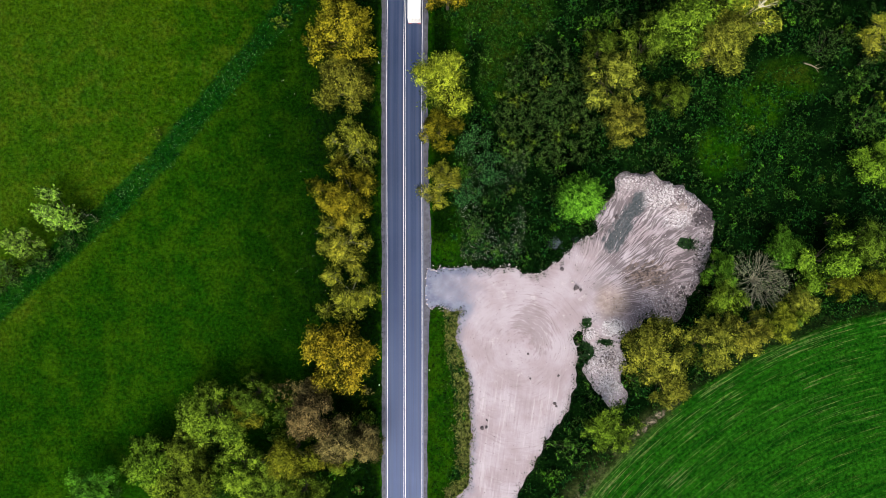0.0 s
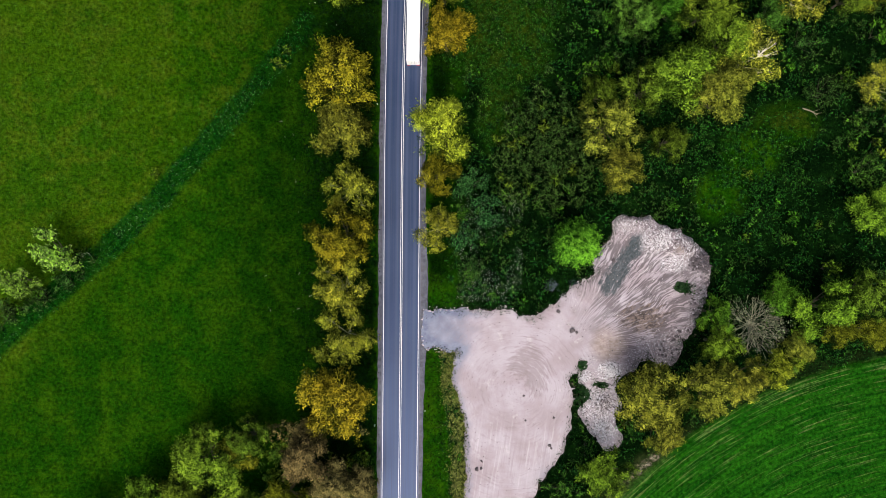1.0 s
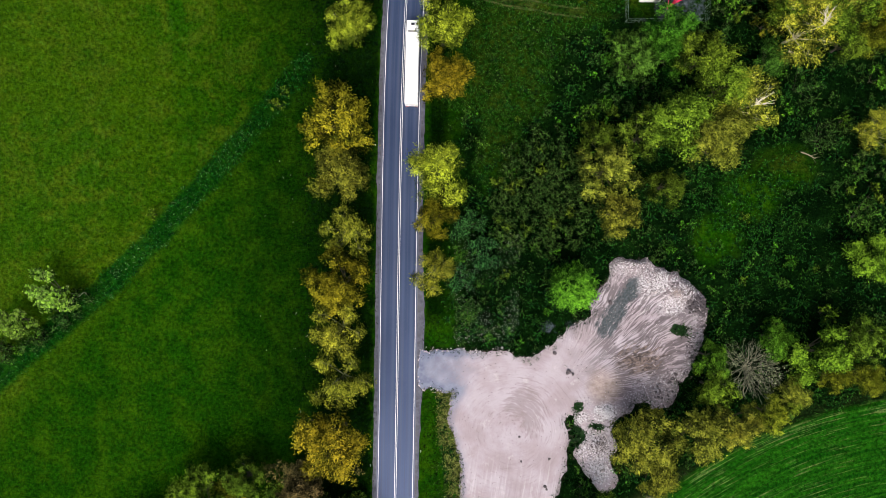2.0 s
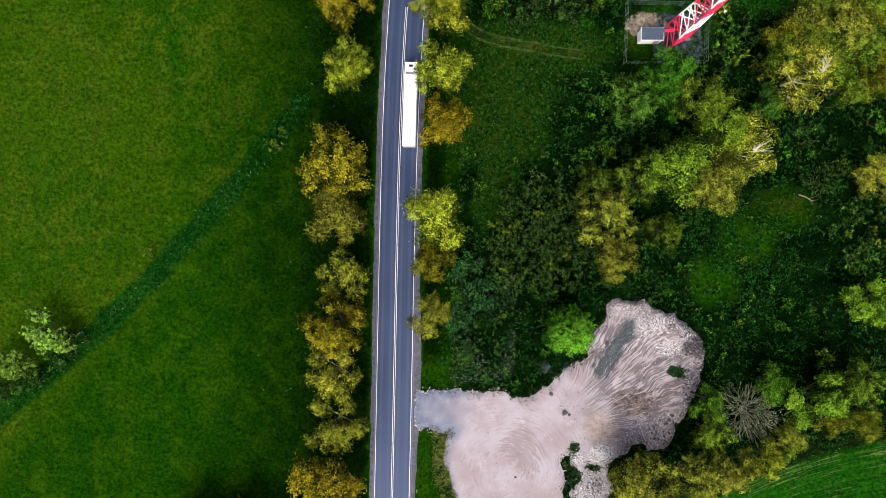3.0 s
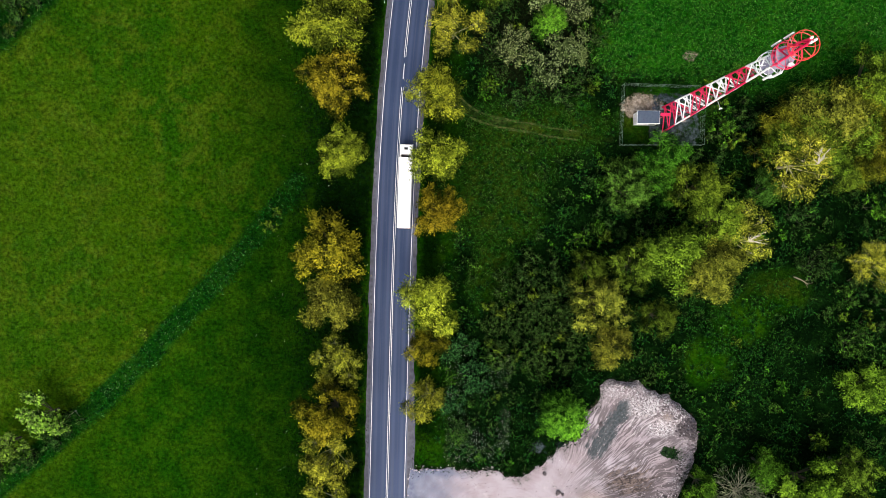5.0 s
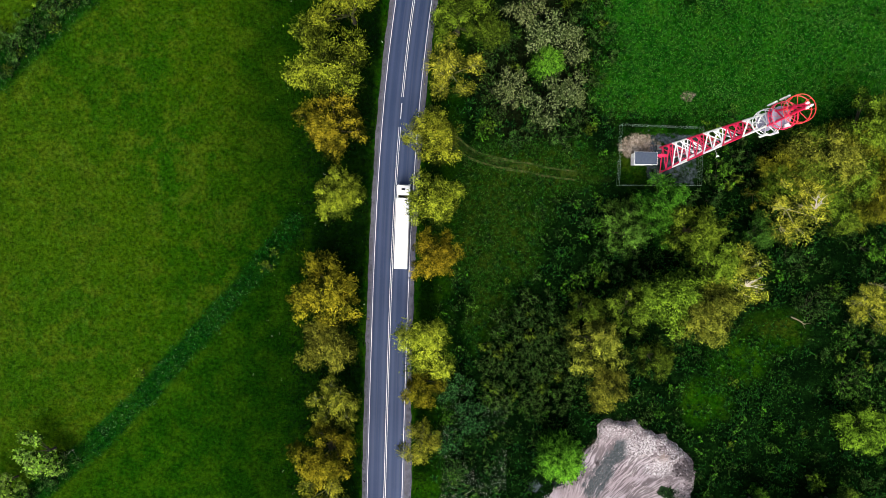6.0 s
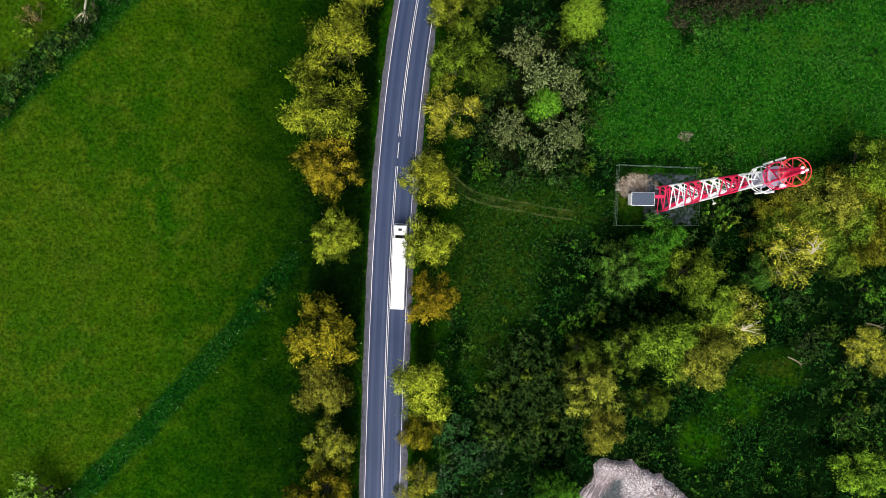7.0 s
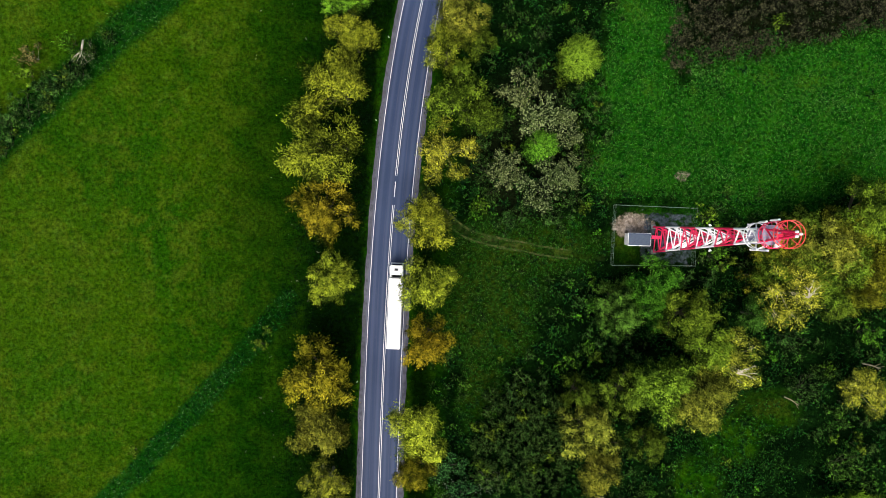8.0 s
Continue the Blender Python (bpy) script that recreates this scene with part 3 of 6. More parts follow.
give(me, "tan", np.maximum.reduce([1 - step(np.hypot(yx - a, yy - b) / r, 0.3, 1.1) for a, b, r in ((48.6, 6.0, 2.0), (34.5, -13.6, 4.5), (33.0, -22.0, 1.6))]))
give(me, "slate", np.maximum.reduce([1 - step(np.hypot(yx - a, yy - b) / r + 0.3 * wavy(yx, yy, 1.2, 3), 0.4, 1.1) for a, b, r in ((52.2, 3.2, 2.2), (45.5, -14.0, 3.2), (33.8, -24.9, 2.6))]))
me.materials.append(yard_material())
tagged(new("gravel_yard", me), "pale pinkish gravel lorry yard with swirling wheel tracks", "yard", kind="structure")

# ---------------------------------------------------------------- road
def strip(name, y0, y1, left, right, height, pace=1.0, across=1, ragged=None):
    """A ribbon along the road between two offsets from its centre line."""
    v = np.arange(y0, y1 + pace / 2, pace)
    s = np.linspace(0, 1, across + 1)
    lo, hi = np.full_like(v, left), np.full_like(v, right)
    if ragged:
        lo, hi = ragged(v, lo, hi)
    off = lo[:, None] + (hi - lo)[:, None] * s
    x, y = road_x(v)[:, None] + off, np.repeat(v[:, None], across + 1, 1)
    z = height(off, y)
    n = across + 1
    i = (np.arange(len(v) - 1)[:, None] * n + np.arange(across)).ravel()
    me = quad_mesh(name, np.stack([x, y, z], 2).reshape(-1, 3), np.stack([i, i + 1, i + n + 1, i + n], 1))
    give(me, "across", off.ravel())
    return me


def asphalt():
    m = Mat("worn_asphalt", 0.75, 0.35)
    x, y, _ = m.apart()
    across = m.value("across")
    lane = m.math("ABSOLUTE", across)
    wheel = m.math("ABSOLUTE", m.math("SUBTRACT", m.math("ABSOLUTE", m.math("SUBTRACT", lane, 1.75)), 0.85))
    streak = m.noise(1.0, 4, m.vec(m.math("MULTIPLY", across, 3.0), m.math("MULTIPLY", y, 0.035), 0.0))
    c = m.mix(m.band(m.noise(0.06, 4), 0.35, 0.65), (0.019, 0.035, 0.084), (0.026, 0.044, 0.099))
    # lighter and less blue towards the south
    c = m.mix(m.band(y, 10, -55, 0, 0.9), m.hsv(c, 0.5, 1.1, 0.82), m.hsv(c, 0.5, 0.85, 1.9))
    c = m.mix(m.band(wheel, 0.5, 0.05, 0, 0.3), c, (0.06, 0.078, 0.13))
    c = m.mix(m.band(streak, 0.45, 0.7, 0, 0.5), c, (0.042, 0.051, 0.085))
    c = m.mix(m.band(lane, 3.5, 3.85, 0, 0.7), c, (0.12, 0.12, 0.14))
    c = m.mix(m.band(m.noise(9, 3), 0.6, 0.75, 0, 0.25), c, (0.1, 0.11, 0.135))
    m.colour(c)
    m.bump(m.noise(14, 3), 0.02, 0.5)
    return m.m


def line_paint():
    m = Mat("road_line_paint", 0.6, 0.4)
    c = m.mix(m.band(m.noise(2.5, 4, rough=0.7), 0.5, 0.72), (0.62, 0.63, 0.63), (0.3, 0.31, 0.34))
    m.colour(c)
    return m.m


def verge_gravel():
    m = Mat("roadside_gravel", 0.9, 0.2)
    c = m.mix(m.band(m.noise(0.7, 5, rough=0.7), 0.35, 0.65), (0.047, 0.051, 0.066), (0.092, 0.093, 0.115))
    c = m.mix(m.band(m.noise(0.25, 4), 0.52, 0.66, 0, 0.8), c, (0.07, 0.07, 0.08))
    c = m.mix(m.band(m.noise(3.5, 3), 0.6, 0.72, 0, 0.7), c, (0.05, 0.065, 0.03))
    m.colour(c)
    m.bump(m.noise(6, 3), 0.05, 0.7)
    return m.m


def crown(off, y):
    return 0.09 - 0.018 * np.abs(off)


ASPHALT, LINE, VERGE = asphalt(), line_paint(), verge_gravel()
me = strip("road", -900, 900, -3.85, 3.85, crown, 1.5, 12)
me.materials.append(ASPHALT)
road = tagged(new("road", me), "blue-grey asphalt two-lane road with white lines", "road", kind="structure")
for left, right, y0, y1 in ((-3.55, -3.43, -900, 900), (3.41, 3.53, -900, 900), (-0.21, -0.11, -900, 69.4), (0.11, 0.21, -900, 69.4), (-0.07, 0.08, 70.6, 73.6), (-0.21, -0.11, 74.8, 900), (0.11, 0.21, 74.8, 900)):
    part("edge_line" if abs(left) > 3 else "centre_line", strip("line", y0, y1, left, right, lambda o, y: crown(o, y) + 0.005, 1.5 if y1 - y0 > 10 else 0.5), LINE, road)


def shoulder_east(v, lo, hi):
    wide = np.exp(-((v + 4) / 16) ** 2) * 0.7
    return lo, hi + wide + 0.16 * wavy(v, v * 0, 1.3) + 0.1 * wavy(v, v * 0, 0.5, 2)


def shoulder_west(v, lo, hi):
    return lo - 0.14 * wavy(v, v * 0, 1.5, 1) - 0.1 * wavy(v, v * 0, 0.5, 3), hi


for name, a, b, rag in (("west", -4.6, -3.84, shoulder_west), ("east", 3.84, 4.6, shoulder_east)):
    me = strip("shoulder", -160, 200, a, b, lambda o, y: 0.02 - 0.06 * np.clip(np.abs(o) - 3.84, 0, 2), 0.5, 3, rag)
    me.materials.append(VERGE)
    tagged(new("shoulder_" + name, me), "narrow gravel shoulder beside the asphalt", "shoulder", kind="structure")

# ---------------------------------------------------------------- small builders
def bar(bm, p, q, r, r2=None, sides=6):
    """A round bar from p to q, tapering from r to r2."""
    p, q = Vector(p), Vector(q)
    r2 = r if r2 is None else r2
    axis = (q - p).normalized()
    side = axis.orthogonal().normalized()
    up = axis.cross(side)
    rings = []
    for at, rad in ((p, r), (q, r2)):
        rings.append([bm.verts.new(at + (side * math.cos(a) + up * math.sin(a)) * rad) for a in (2 * math.pi * k / sides for k in range(sides))])
    for k in range(sides):
        bm.faces.new((rings[0][k], rings[0][(k + 1) % sides], rings[1][(k + 1) % sides], rings[1][k]))
    bm.faces.new(rings[0][::-1])
    bm.faces.new(rings[1])


def box(bm, lo, hi, bevel=0.0):
    made = bmesh.ops.create_cube(bm, size=1)["verts"]
    for v in made:
        v.co = Vector([(lo[k] + hi[k]) / 2 + v.co[k] * (hi[k] - lo[k]) for k in range(3)])
    if bevel:
        edges = {e for v in made for e in v.link_edges}
        bmesh.ops.bevel(bm, geom=list(edges), offset=bevel, segments=2, affect="EDGES", profile=0.6)


def hoop(bm, centre, radius, tube, steps=32):
    c = Vector(centre)
    pts = [c + Vector((math.cos(a), math.sin(a), 0)) * radius for a in (2 * math.pi * k / steps for k in range(steps))]
    for k in range(steps):
        bar(bm, pts[k], pts[(k + 1) % steps], tube, sides=5)


# ---------------------------------------------------------------- plants
def leaf_mesh(name, pts, outward, size, rng, lift=0.7, wild=0.85, young_lit=None, slim=0.55):
    """Small pointed leaf sprays at pts, lying more or less towards outward and the sky."""
    n = len(pts)
    normal = outward * 0.5 + rng.normal(size=(n, 3)) * wild + np.array([0, 0, lift])
    normal /= np.linalg.norm(normal, axis=1)[:, None] + 1e-9
    along = np.cross(normal, rng.normal(size=(n, 3)))
    along /= np.linalg.norm(along, axis=1)[:, None] + 1e-9
    side = np.cross(normal, along)
    s = size[:, None]
    verts = np.stack([pts - along * s, pts + side * s * slim, pts + along * s * 1.1, pts - side * s * slim], 1)
    me = quad_mesh(name, verts.reshape(-1, 3), np.arange(4 * n).reshape(-1, 4), smooth=False)
    give(me, "young_lit", np.repeat(rng.random(n) if young_lit is None else young_lit, 4))
    return me


def soft_normals(ways, rng):
    """Leaves of one tuft catch the light alike, as the tuft's own outside does."""
    n = ways / (np.linalg.norm(ways, axis=1)[:, None] + 1e-9) + rng.normal(size=ways.shape) * 0.22 + np.array([0, 0, 0.25])
    return n / (np.linalg.norm(n, axis=1)[:, None] + 1e-9)


def set_normals(me, n, corners):
    me.polygons.foreach_set("use_smooth", np.ones(len(me.polygons), bool))
    me.normals_split_custom_set_from_vertices(np.repeat(n, corners, 0).tolist())


def spray_mesh(name, pts, along, size, rng, young_lit, slim=0.36, wild=0.55, face=None):
    """Slim pointed leaves that grow along their twig."""
    n = len(pts)
    along = along + rng.normal(size=(n, 3)) * wild
    along /= np.linalg.norm(along, axis=1)[:, None] + 1e-9
    side = np.cross(along, rng.normal(size=(n, 3)) + np.array([0, 0, 0.9]))
    side /= np.linalg.norm(side, axis=1)[:, None] + 1e-9
    if face is not None:
        face = soft_normals(face, rng)
        side = side * np.where((np.cross(along, side) * face).sum(1) < 0, -1.0, 1.0)[:, None]
    s = size[:, None]
    verts = np.stack([pts + side * s * slim, pts - side * s * slim, pts + along * s * 2.0], 1)
    me = quad_mesh(name, verts.reshape(-1, 3), np.arange(3 * n).reshape(-1, 3), smooth=False)
    give(me, "young_lit", (young_lit[:, None] * np.array([0.86, 0.86, 1.12])).ravel())
    if face is not None:
        set_normals(me, face, 3)
    return me


def ball_points(rng, heart, size, lumps, sprays, leaves, relief, tuft=0.19):
    """Tufts of leaves at the ends of twigs that fan out from one heart to a lumpy surface."""
    bumps = rng.normal(size=(lumps, 3))
    bumps[:, 2] = np.abs(bumps[:, 2]) * 0.9 - 0.12
    bumps /= np.linalg.norm(bumps, axis=1)[:, None]
    reach_of = rng.uniform(0.72, 1.12, lumps) if relief > 0.25 else rng.uniform(0.95, 1.04, lumps)
    w = rng.normal(size=(sprays, 3))
    w[:, 2] = np.where(rng.random(sprays) < 0.84, np.abs(w[:, 2]) * 0.95, -np.abs(w[:, 2]) * 0.5)
    w /= np.linalg.norm(w, axis=1)[:, None]
    close = w @ bumps.T
    pick = close.argmax(1)
    angle = np.arccos(np.clip(close.max(1), -1, 1))
    far = (1 - relief) + relief * np.exp(-((angle * math.sqrt(lumps) / 1.7) ** 2))
    far = far * reach_of[pick] * rng.uniform(0.8, 1.15, sprays)
    s = np.where(rng.random((sprays, leaves)) < 0.14, rng.uniform(0.25, 0.7, (sprays, leaves)), rng.uniform(0.74, 1.0, (sprays, leaves)))
    pts = np.array(heart)[None, None, :] + (w * far[:, None] * np.array(size))[:, None, :] * s[:, :, None]
    pts += rng.normal(size=pts.shape) * tuft
    pts[:, :, 2] -= 0.1 * size[0] * s * s * (1 - w[:, None, 2])
    # tufts that face up and stand out get lit tones, seams shaded ones
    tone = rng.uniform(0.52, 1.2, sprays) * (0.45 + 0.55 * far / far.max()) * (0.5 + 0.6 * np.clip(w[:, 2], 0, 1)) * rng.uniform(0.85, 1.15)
    young_lit = np.clip(s * tone[:, None] * 1.46 + rng.normal(size=s.shape) * 0.04, 0, 1.2)
    return pts.reshape(-1, 3), np.repeat(w[:, None, :], leaves, 1).reshape(-1, 3), young_lit.ravel()


def crown_points(rng, radius, low, high, lumps, sprays, leaves, relief, subs, tuft=0.058):
    """An uneven crown of several tufted heads; gives places, ways outward, limb ends, and youth with painted light of
    the leaves.
    """
    heads = []
    spin = rng.uniform(0, 6.28)
    stretch = rng.uniform(0.82, 1.0)
    for k in range(subs):
        inner = k % 3 == 0
        d = radius * (0.0 if k == 0 else rng.uniform(0.3, 0.42) if inner else rng.uniform(0.5, 0.8))
        a = spin + 2.4 * k + rng.uniform(-0.35, 0.35)
        r = radius * (rng.uniform(0.52, 0.6) if k == 0 else rng.uniform(0.42, 0.52) if inner else rng.uniform(0.25, 0.42))
        if subs == 1:
            d, r = 0.0, radius
        top = high * (1.0 if k == 0 else rng.uniform(0.86, 0.97) if inner else rng.uniform(0.68, 0.9))
        tall = min(r * 1.25, (top - low) * 0.7)
        heads.append((Vector((d * math.cos(a), d * math.sin(a) * stretch, top - tall)), (r, r, tall)))
    area = sum(h[1][0] ** 2 for h in heads)
    out = [ball_points(rng, c, size, max(6, round(lumps * size[0] / radius)), max(8, round(sprays * size[0] ** 2 / area)), leaves, relief, tuft * radius) for c, size in heads]
    pts, ways, young_lit = (np.concatenate(some) for some in zip(*out))
    return pts, ways, [(c, size[0] * 0.6) for c, size in heads], young_lit


def trunk_mesh(rng, height, low, centres, thick, twigs=0):
    bm = bmesh.new()
    lean = Vector((rng.uniform(-0.25, 0.25), rng.uniform(-0.25, 0.25), 0))
    fork = Vector((0, 0, low)) + lean
    bar(bm, (0, 0, -0.3), fork * 0.5, thick * 1.15, thick * 0.85, 8)
    bar(bm, fork * 0.5, fork, thick * 0.85, thick * 0.68, 8)
    for c, size in centres:
        sides = 3 if low < 1 else 4
        mid = fork.lerp(c, 0.55) + Vector((0, 0, -0.12 * size))
        bar(bm, fork, mid, thick * 0.5, thick * 0.32, 6)
        bar(bm, mid, c, thick * 0.32, thick * 0.16, 5)
        for _ in range(5 + twigs if twigs <= 20 else 0):
            w = Vector(rng.normal(size=3))
            w.z = abs(w.z)
            w.normalize()
            tip = c + w * size * rng.uniform(0.7, 1.12 if twigs else 0.9)
            bar(bm, c.lerp(mid, rng.uniform(0, 0.5)), tip, thick * 0.13, thick * 0.04, sides)
    if twigs > 20:
        # a dome of bare boughs that fork ever finer towards the outside
        tips = [(Vector((0, 0, low)), Vector((math.cos(2.4 * k), math.sin(2.4 * k), 0.35 + 1.5 * rng.random())).normalized()) for k in range(32)]
        for level, reach in enumerate((0.9, 0.65, 0.5, 0.42, 0.36)):
            grown = []
            for at, way in tips:
                for _ in range((1, 2, 2, 2, 2)[level]):
                    bend = (way + Vector(rng.normal(size=3)) * 0.3).normalized()
                    end = at + bend * reach * rng.uniform(0.7, 1.2)
                    bar(bm, at, end, thick * (0.5, 0.3, 0.22, 0.17, 0.14)[level], thick * (0.3, 0.22, 0.17, 0.14, 0.1)[level], 3)
                    grown.append((end, bend))
            tips = grown
    if twigs == 3:
        # a fan of long pale boughs that show through the thin crown
        top = Vector((lean.x * 3, lean.y * 3, height * 0.86))
        bar(bm, fork, top, thick * 0.6, thick * 0.3, 7)
        turn = rng.uniform(0, 6.28)
        for k in range(5):
            a = turn + rng.normal() * 0.75
            at, way, thin = top, Vector((math.cos(a), math.sin(a), rng.uniform(0.5, 0.9))), thick * 0.36
            for reach in (0.9, 0.8, 0.7):
                ends = []
                for _ in range(2):
                    bend = (way + Vector(rng.normal(size=3)) * 0.42).normalized()
                    end = at + bend * reach * rng.uniform(0.7, 1.2) + Vector((0, 0, 0.12))
                    bar(bm, at, end, thin, thin * 0.6, 5)
                    ends.append((end, bend))
                at, way = ends[0]
                thin *= 0.6
    me = bpy.data.meshes.new("trunk")
    bm.to_mesh(me)
    bm.free()
    return me


# shape: crown radius, foot of crown, height, lumps, sprays, leaves a spray, relief, leaf length, trunk, extra twigs, heads
SHAPES = {
    "spreading": (5.0, 2.6, 12.0, 24, 330, 46, 0.5, 0.135, 0.3, 0, 11),
    "feathery": (5.0, 2.6, 12.0, 22, 350, 43, 0.45, 0.13, 0.26, 0, 9),
    "airy": (5.0, 3.0, 12.0, 20, 320, 30, 0.5, 0.12, 0.17, 3, 9),
    "wispy": (5.0, 3.0, 12.0, 20, 440, 24, 0.5, 0.13, 0.2, 9, 8),
    "compact": (5.0, 1.4, 10.0, 60, 900, 26, 0.2, 0.17, 0.3, 0, 1),
    "lumpy": (5.0, 1.4, 10.0, 24, 560, 26, 0.55, 0.17, 0.3, 0, 9),
    "flowering": (4.0, 1.4, 8.0, 26, 420, 10, 0.55, 0.165, 0.2, 0, 8),
    "bush": (3.0, 0.3, 4.0, 16, 150, 8, 0.6, 0.19, 0.07, 0, 6),
    "shoots": (1.6, 0.2, 3.0, 12, 26, 10, 0.5, 0.29, 0.05, 0, 4),
    "scrub": (1.6, 0.05, 1.8, 12, 40, 8, 0.6, 0.17, 0.04, 0, 3),
    "leafless": (3.0, 0.3, 4.0, 12, 120, 10, 0.6, 0.08, 0.055, 60, 6),
    "twiggy": (3.0, 0.3, 4.0, 12, 90, 9, 0.6, 0.13, 0.045, 10, 4),
}
STARRY = ("bush", "scrub", "shoots")
protos = {}


def variants(shape, count=6):
    """Trunk and crown meshes of a shape, built once and shared."""
    if shape not in protos:
        radius, low, high, lumps, sprays, leaves, relief, size, thick, twigs, subs = SHAPES[shape]
        made = []
        for k in range(count):
            rng = np.random.default_rng(100 * len(protos) + k)
            pts, out, centres, young_lit = crown_points(rng, radius, low, high, lumps, sprays, leaves, relief, max(1, subs + (k % 3 - 1 if subs > 1 else 0)), 0.016 if shape in STARRY else 0.038 if shape == "compact" else 0.03 if shape == "flowering" else 0.056)
            if shape == "flowering":
                me = leaf_mesh("crown", pts, out, size * rng.uniform(0.6, 1.2, len(pts)), rng, young_lit=young_lit)
            elif shape in STARRY:
                # long narrow leaves that spread like a star from each shoot
                ways = rng.normal(size=pts.shape) * np.array([1.0, 1.0, 0.25]) + np.array([0, 0, 0.35])
                me = spray_mesh("crown", pts, ways, size * rng.uniform(0.5, 1.25, len(pts)), rng, young_lit, 0.2, 0.1, out)
            else:
                slim, wild = {"feathery": (0.4, 0.6), "airy": (0.4, 0.6), "wispy": (0.4, 0.6), "compact": (0.55, 1.6), "lumpy": (0.55, 1.2)}.get(shape, (0.5, 1.1))
                me = spray_mesh("crown", pts, out, size * rng.uniform(0.6, 1.3, len(pts)), rng, young_lit, slim, wild, out)
            made.append((trunk_mesh(rng, high, low, centres, thick, twigs), me))
        protos[shape] = made
    return protos[shape]


plant_rng = np.random.default_rng(7)
LOOK = {
    "gold": "golden-green", "amber": "amber-yellow", "olive": "olive-green", "moss": "moss-green", "pale": "pale yellowish", "yellow": "bright yellow-green",
    "yellowolive": "yellow-olive", "lime": "lime-green", "fresh": "fresh bright green", "vivid": "vivid green", "green": "mid-green", "deep": "deep green",
    "dark": "dark olive", "umber": "brownish budding", "brown": "dark brown", "umberolive": "brown-olive", "grey": "grey-green sparse", "silver": "silvery-dotted green",
    "blossom": "white-blossomed grey-green", "blossomgreen": "white-flowering green",
}


def plant(x, y, radius, height, tone, shape, where, group, bark=None, name=None):
    base_r, _, base_h = SHAPES[shape][:3]
    trunk_me, crown_me = variants(shape)[int(plant_rng.integers(6))]
    bushy = shape in ("bush", "shoots", "twiggy", "leafless")
    radius = radius * (1.1 if shape == "leafless" else 1.0 if bushy else 1.0 if shape == "compact" else 1.09)
    name = name or ("shrub" if bushy else "tree")
    at = Matrix.Translation((x, y, float(land(x, y)) + 0.02)) @ Matrix.Rotation(plant_rng.uniform(0, 6.28), 4, "Z")
    root = thing(name, f"{LOOK[tone]} {'shrub' if bushy else 'broadleaf tree'} {where}", name, group=group)
    root.matrix_world = at @ Matrix.Diagonal((radius / base_r, radius / base_r, height / base_h, 1))
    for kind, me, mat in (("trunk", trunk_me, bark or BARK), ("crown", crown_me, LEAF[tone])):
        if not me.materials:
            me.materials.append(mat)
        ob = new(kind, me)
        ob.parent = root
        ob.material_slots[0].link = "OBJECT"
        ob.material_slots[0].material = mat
    return root


def stand(rows, where, group, shapes=None):
    for x, y, radius, height, tone in rows:
        if tone == "dark" and height > 6.5 and "shrub" not in group:
            # dark patches are made of many small bushes with gaps between
            count = round(radius * radius * 0.36)
            for k in range(count):
                a, d = 2.4 * k + plant_rng.normal() * 0.3, radius * math.sqrt((k + 0.4) / count) * 1.05
                size = plant_rng.uniform(1.0, 1.9)
                bx, by = x + d * math.cos(a), y + d * math.sin(a)
                if float(yard_gap(bx, by)) > size * 0.6:
                    plant(bx, by, size, height * plant_rng.uniform(0.3, 0.55), ("dark", "dark", "olive", "dark", "dark")[k % 5], "shoots", where, group)
        elif tone == "bare":
            plant(x, y, radius, height, "pale", "airy", where, group, PALE_BARK)
        elif tone == "goldbrown":
            plant(x, y, radius, height, "umberolive", "bush", where, group)
        elif tone == "tan":
            plant(x, y, radius, height, "umber", "twiggy", where, group, GREY_TWIGS)
        elif tone == "twig":
            plant(x, y, radius, height, "dark", "twiggy", where, group, PALE_BARK)
        elif tone == "ball":
            plant(x, y, radius, height, "moss", "compact", where, group)
        elif tone == "pale" and height > 6.5:
            plant(x, y, radius, height, tone, "wispy", where, group, GREY_TWIGS)
        elif tone == "grey":
            plant(x, y, radius, height, tone, "leafless" if radius > 3 else "twiggy", where, group, GREY_TWIGS)
        elif tone in ("blossom", "silver", "blossomgreen"):
            plant(x, y, radius, height, tone, "flowering", where, group)
        elif tone in ("vivid", "fresh"):
            plant(x, y, radius, height, tone, ("compact" if tone == "vivid" else "lumpy") if height > 6 else "bush", where, group)
        elif height < 6.5:
            plant(x, y, radius, height, tone, "bush", where, group)
        elif shapes:
            plant(x, y, radius, height, tone, shapes, where, group)
        else:
            plant(x, y, radius, height, tone, "feathery" if tone in ("yellow", "pale", "lime", "dark", "green", "umberolive") else "spreading", where, group)


stand([
    (-18.2, 37.0, 7.0, 15.0, 'gold'),
    (-17.6, 27.2, 6.4, 14.0, 'yellowolive'),
    (-16.4, 16.6, 5.0, 13.0, 'pale'),
    (-17.2, 7.2, 6.3, 16.0, 'gold'),
    (-17.3, -1.4, 5.3, 15.0, 'pale'),
    (-17.3, -11.1, 5.6, 15.0, 'pale'),
    (-17.4, -21.8, 7.5, 19.0, 'gold'),
    (-16.3, 54.9, 5.4, 13.0, 'yellow'),
    (-18.0, 67.5, 6.2, 14.0, 'gold'),
    (-18.4, 78.1, 8.3, 18.0, 'yellow'),
    (-15.6, 88.7, 7.1, 19.0, 'yellow'),
    (-14.0, 98.4, 5.2, 14.0, 'yellow'),
    (-15.0, 104.9, 4.1, 14.0, 'lime'),
], "on the verge beside the road", "trees along the west verge")
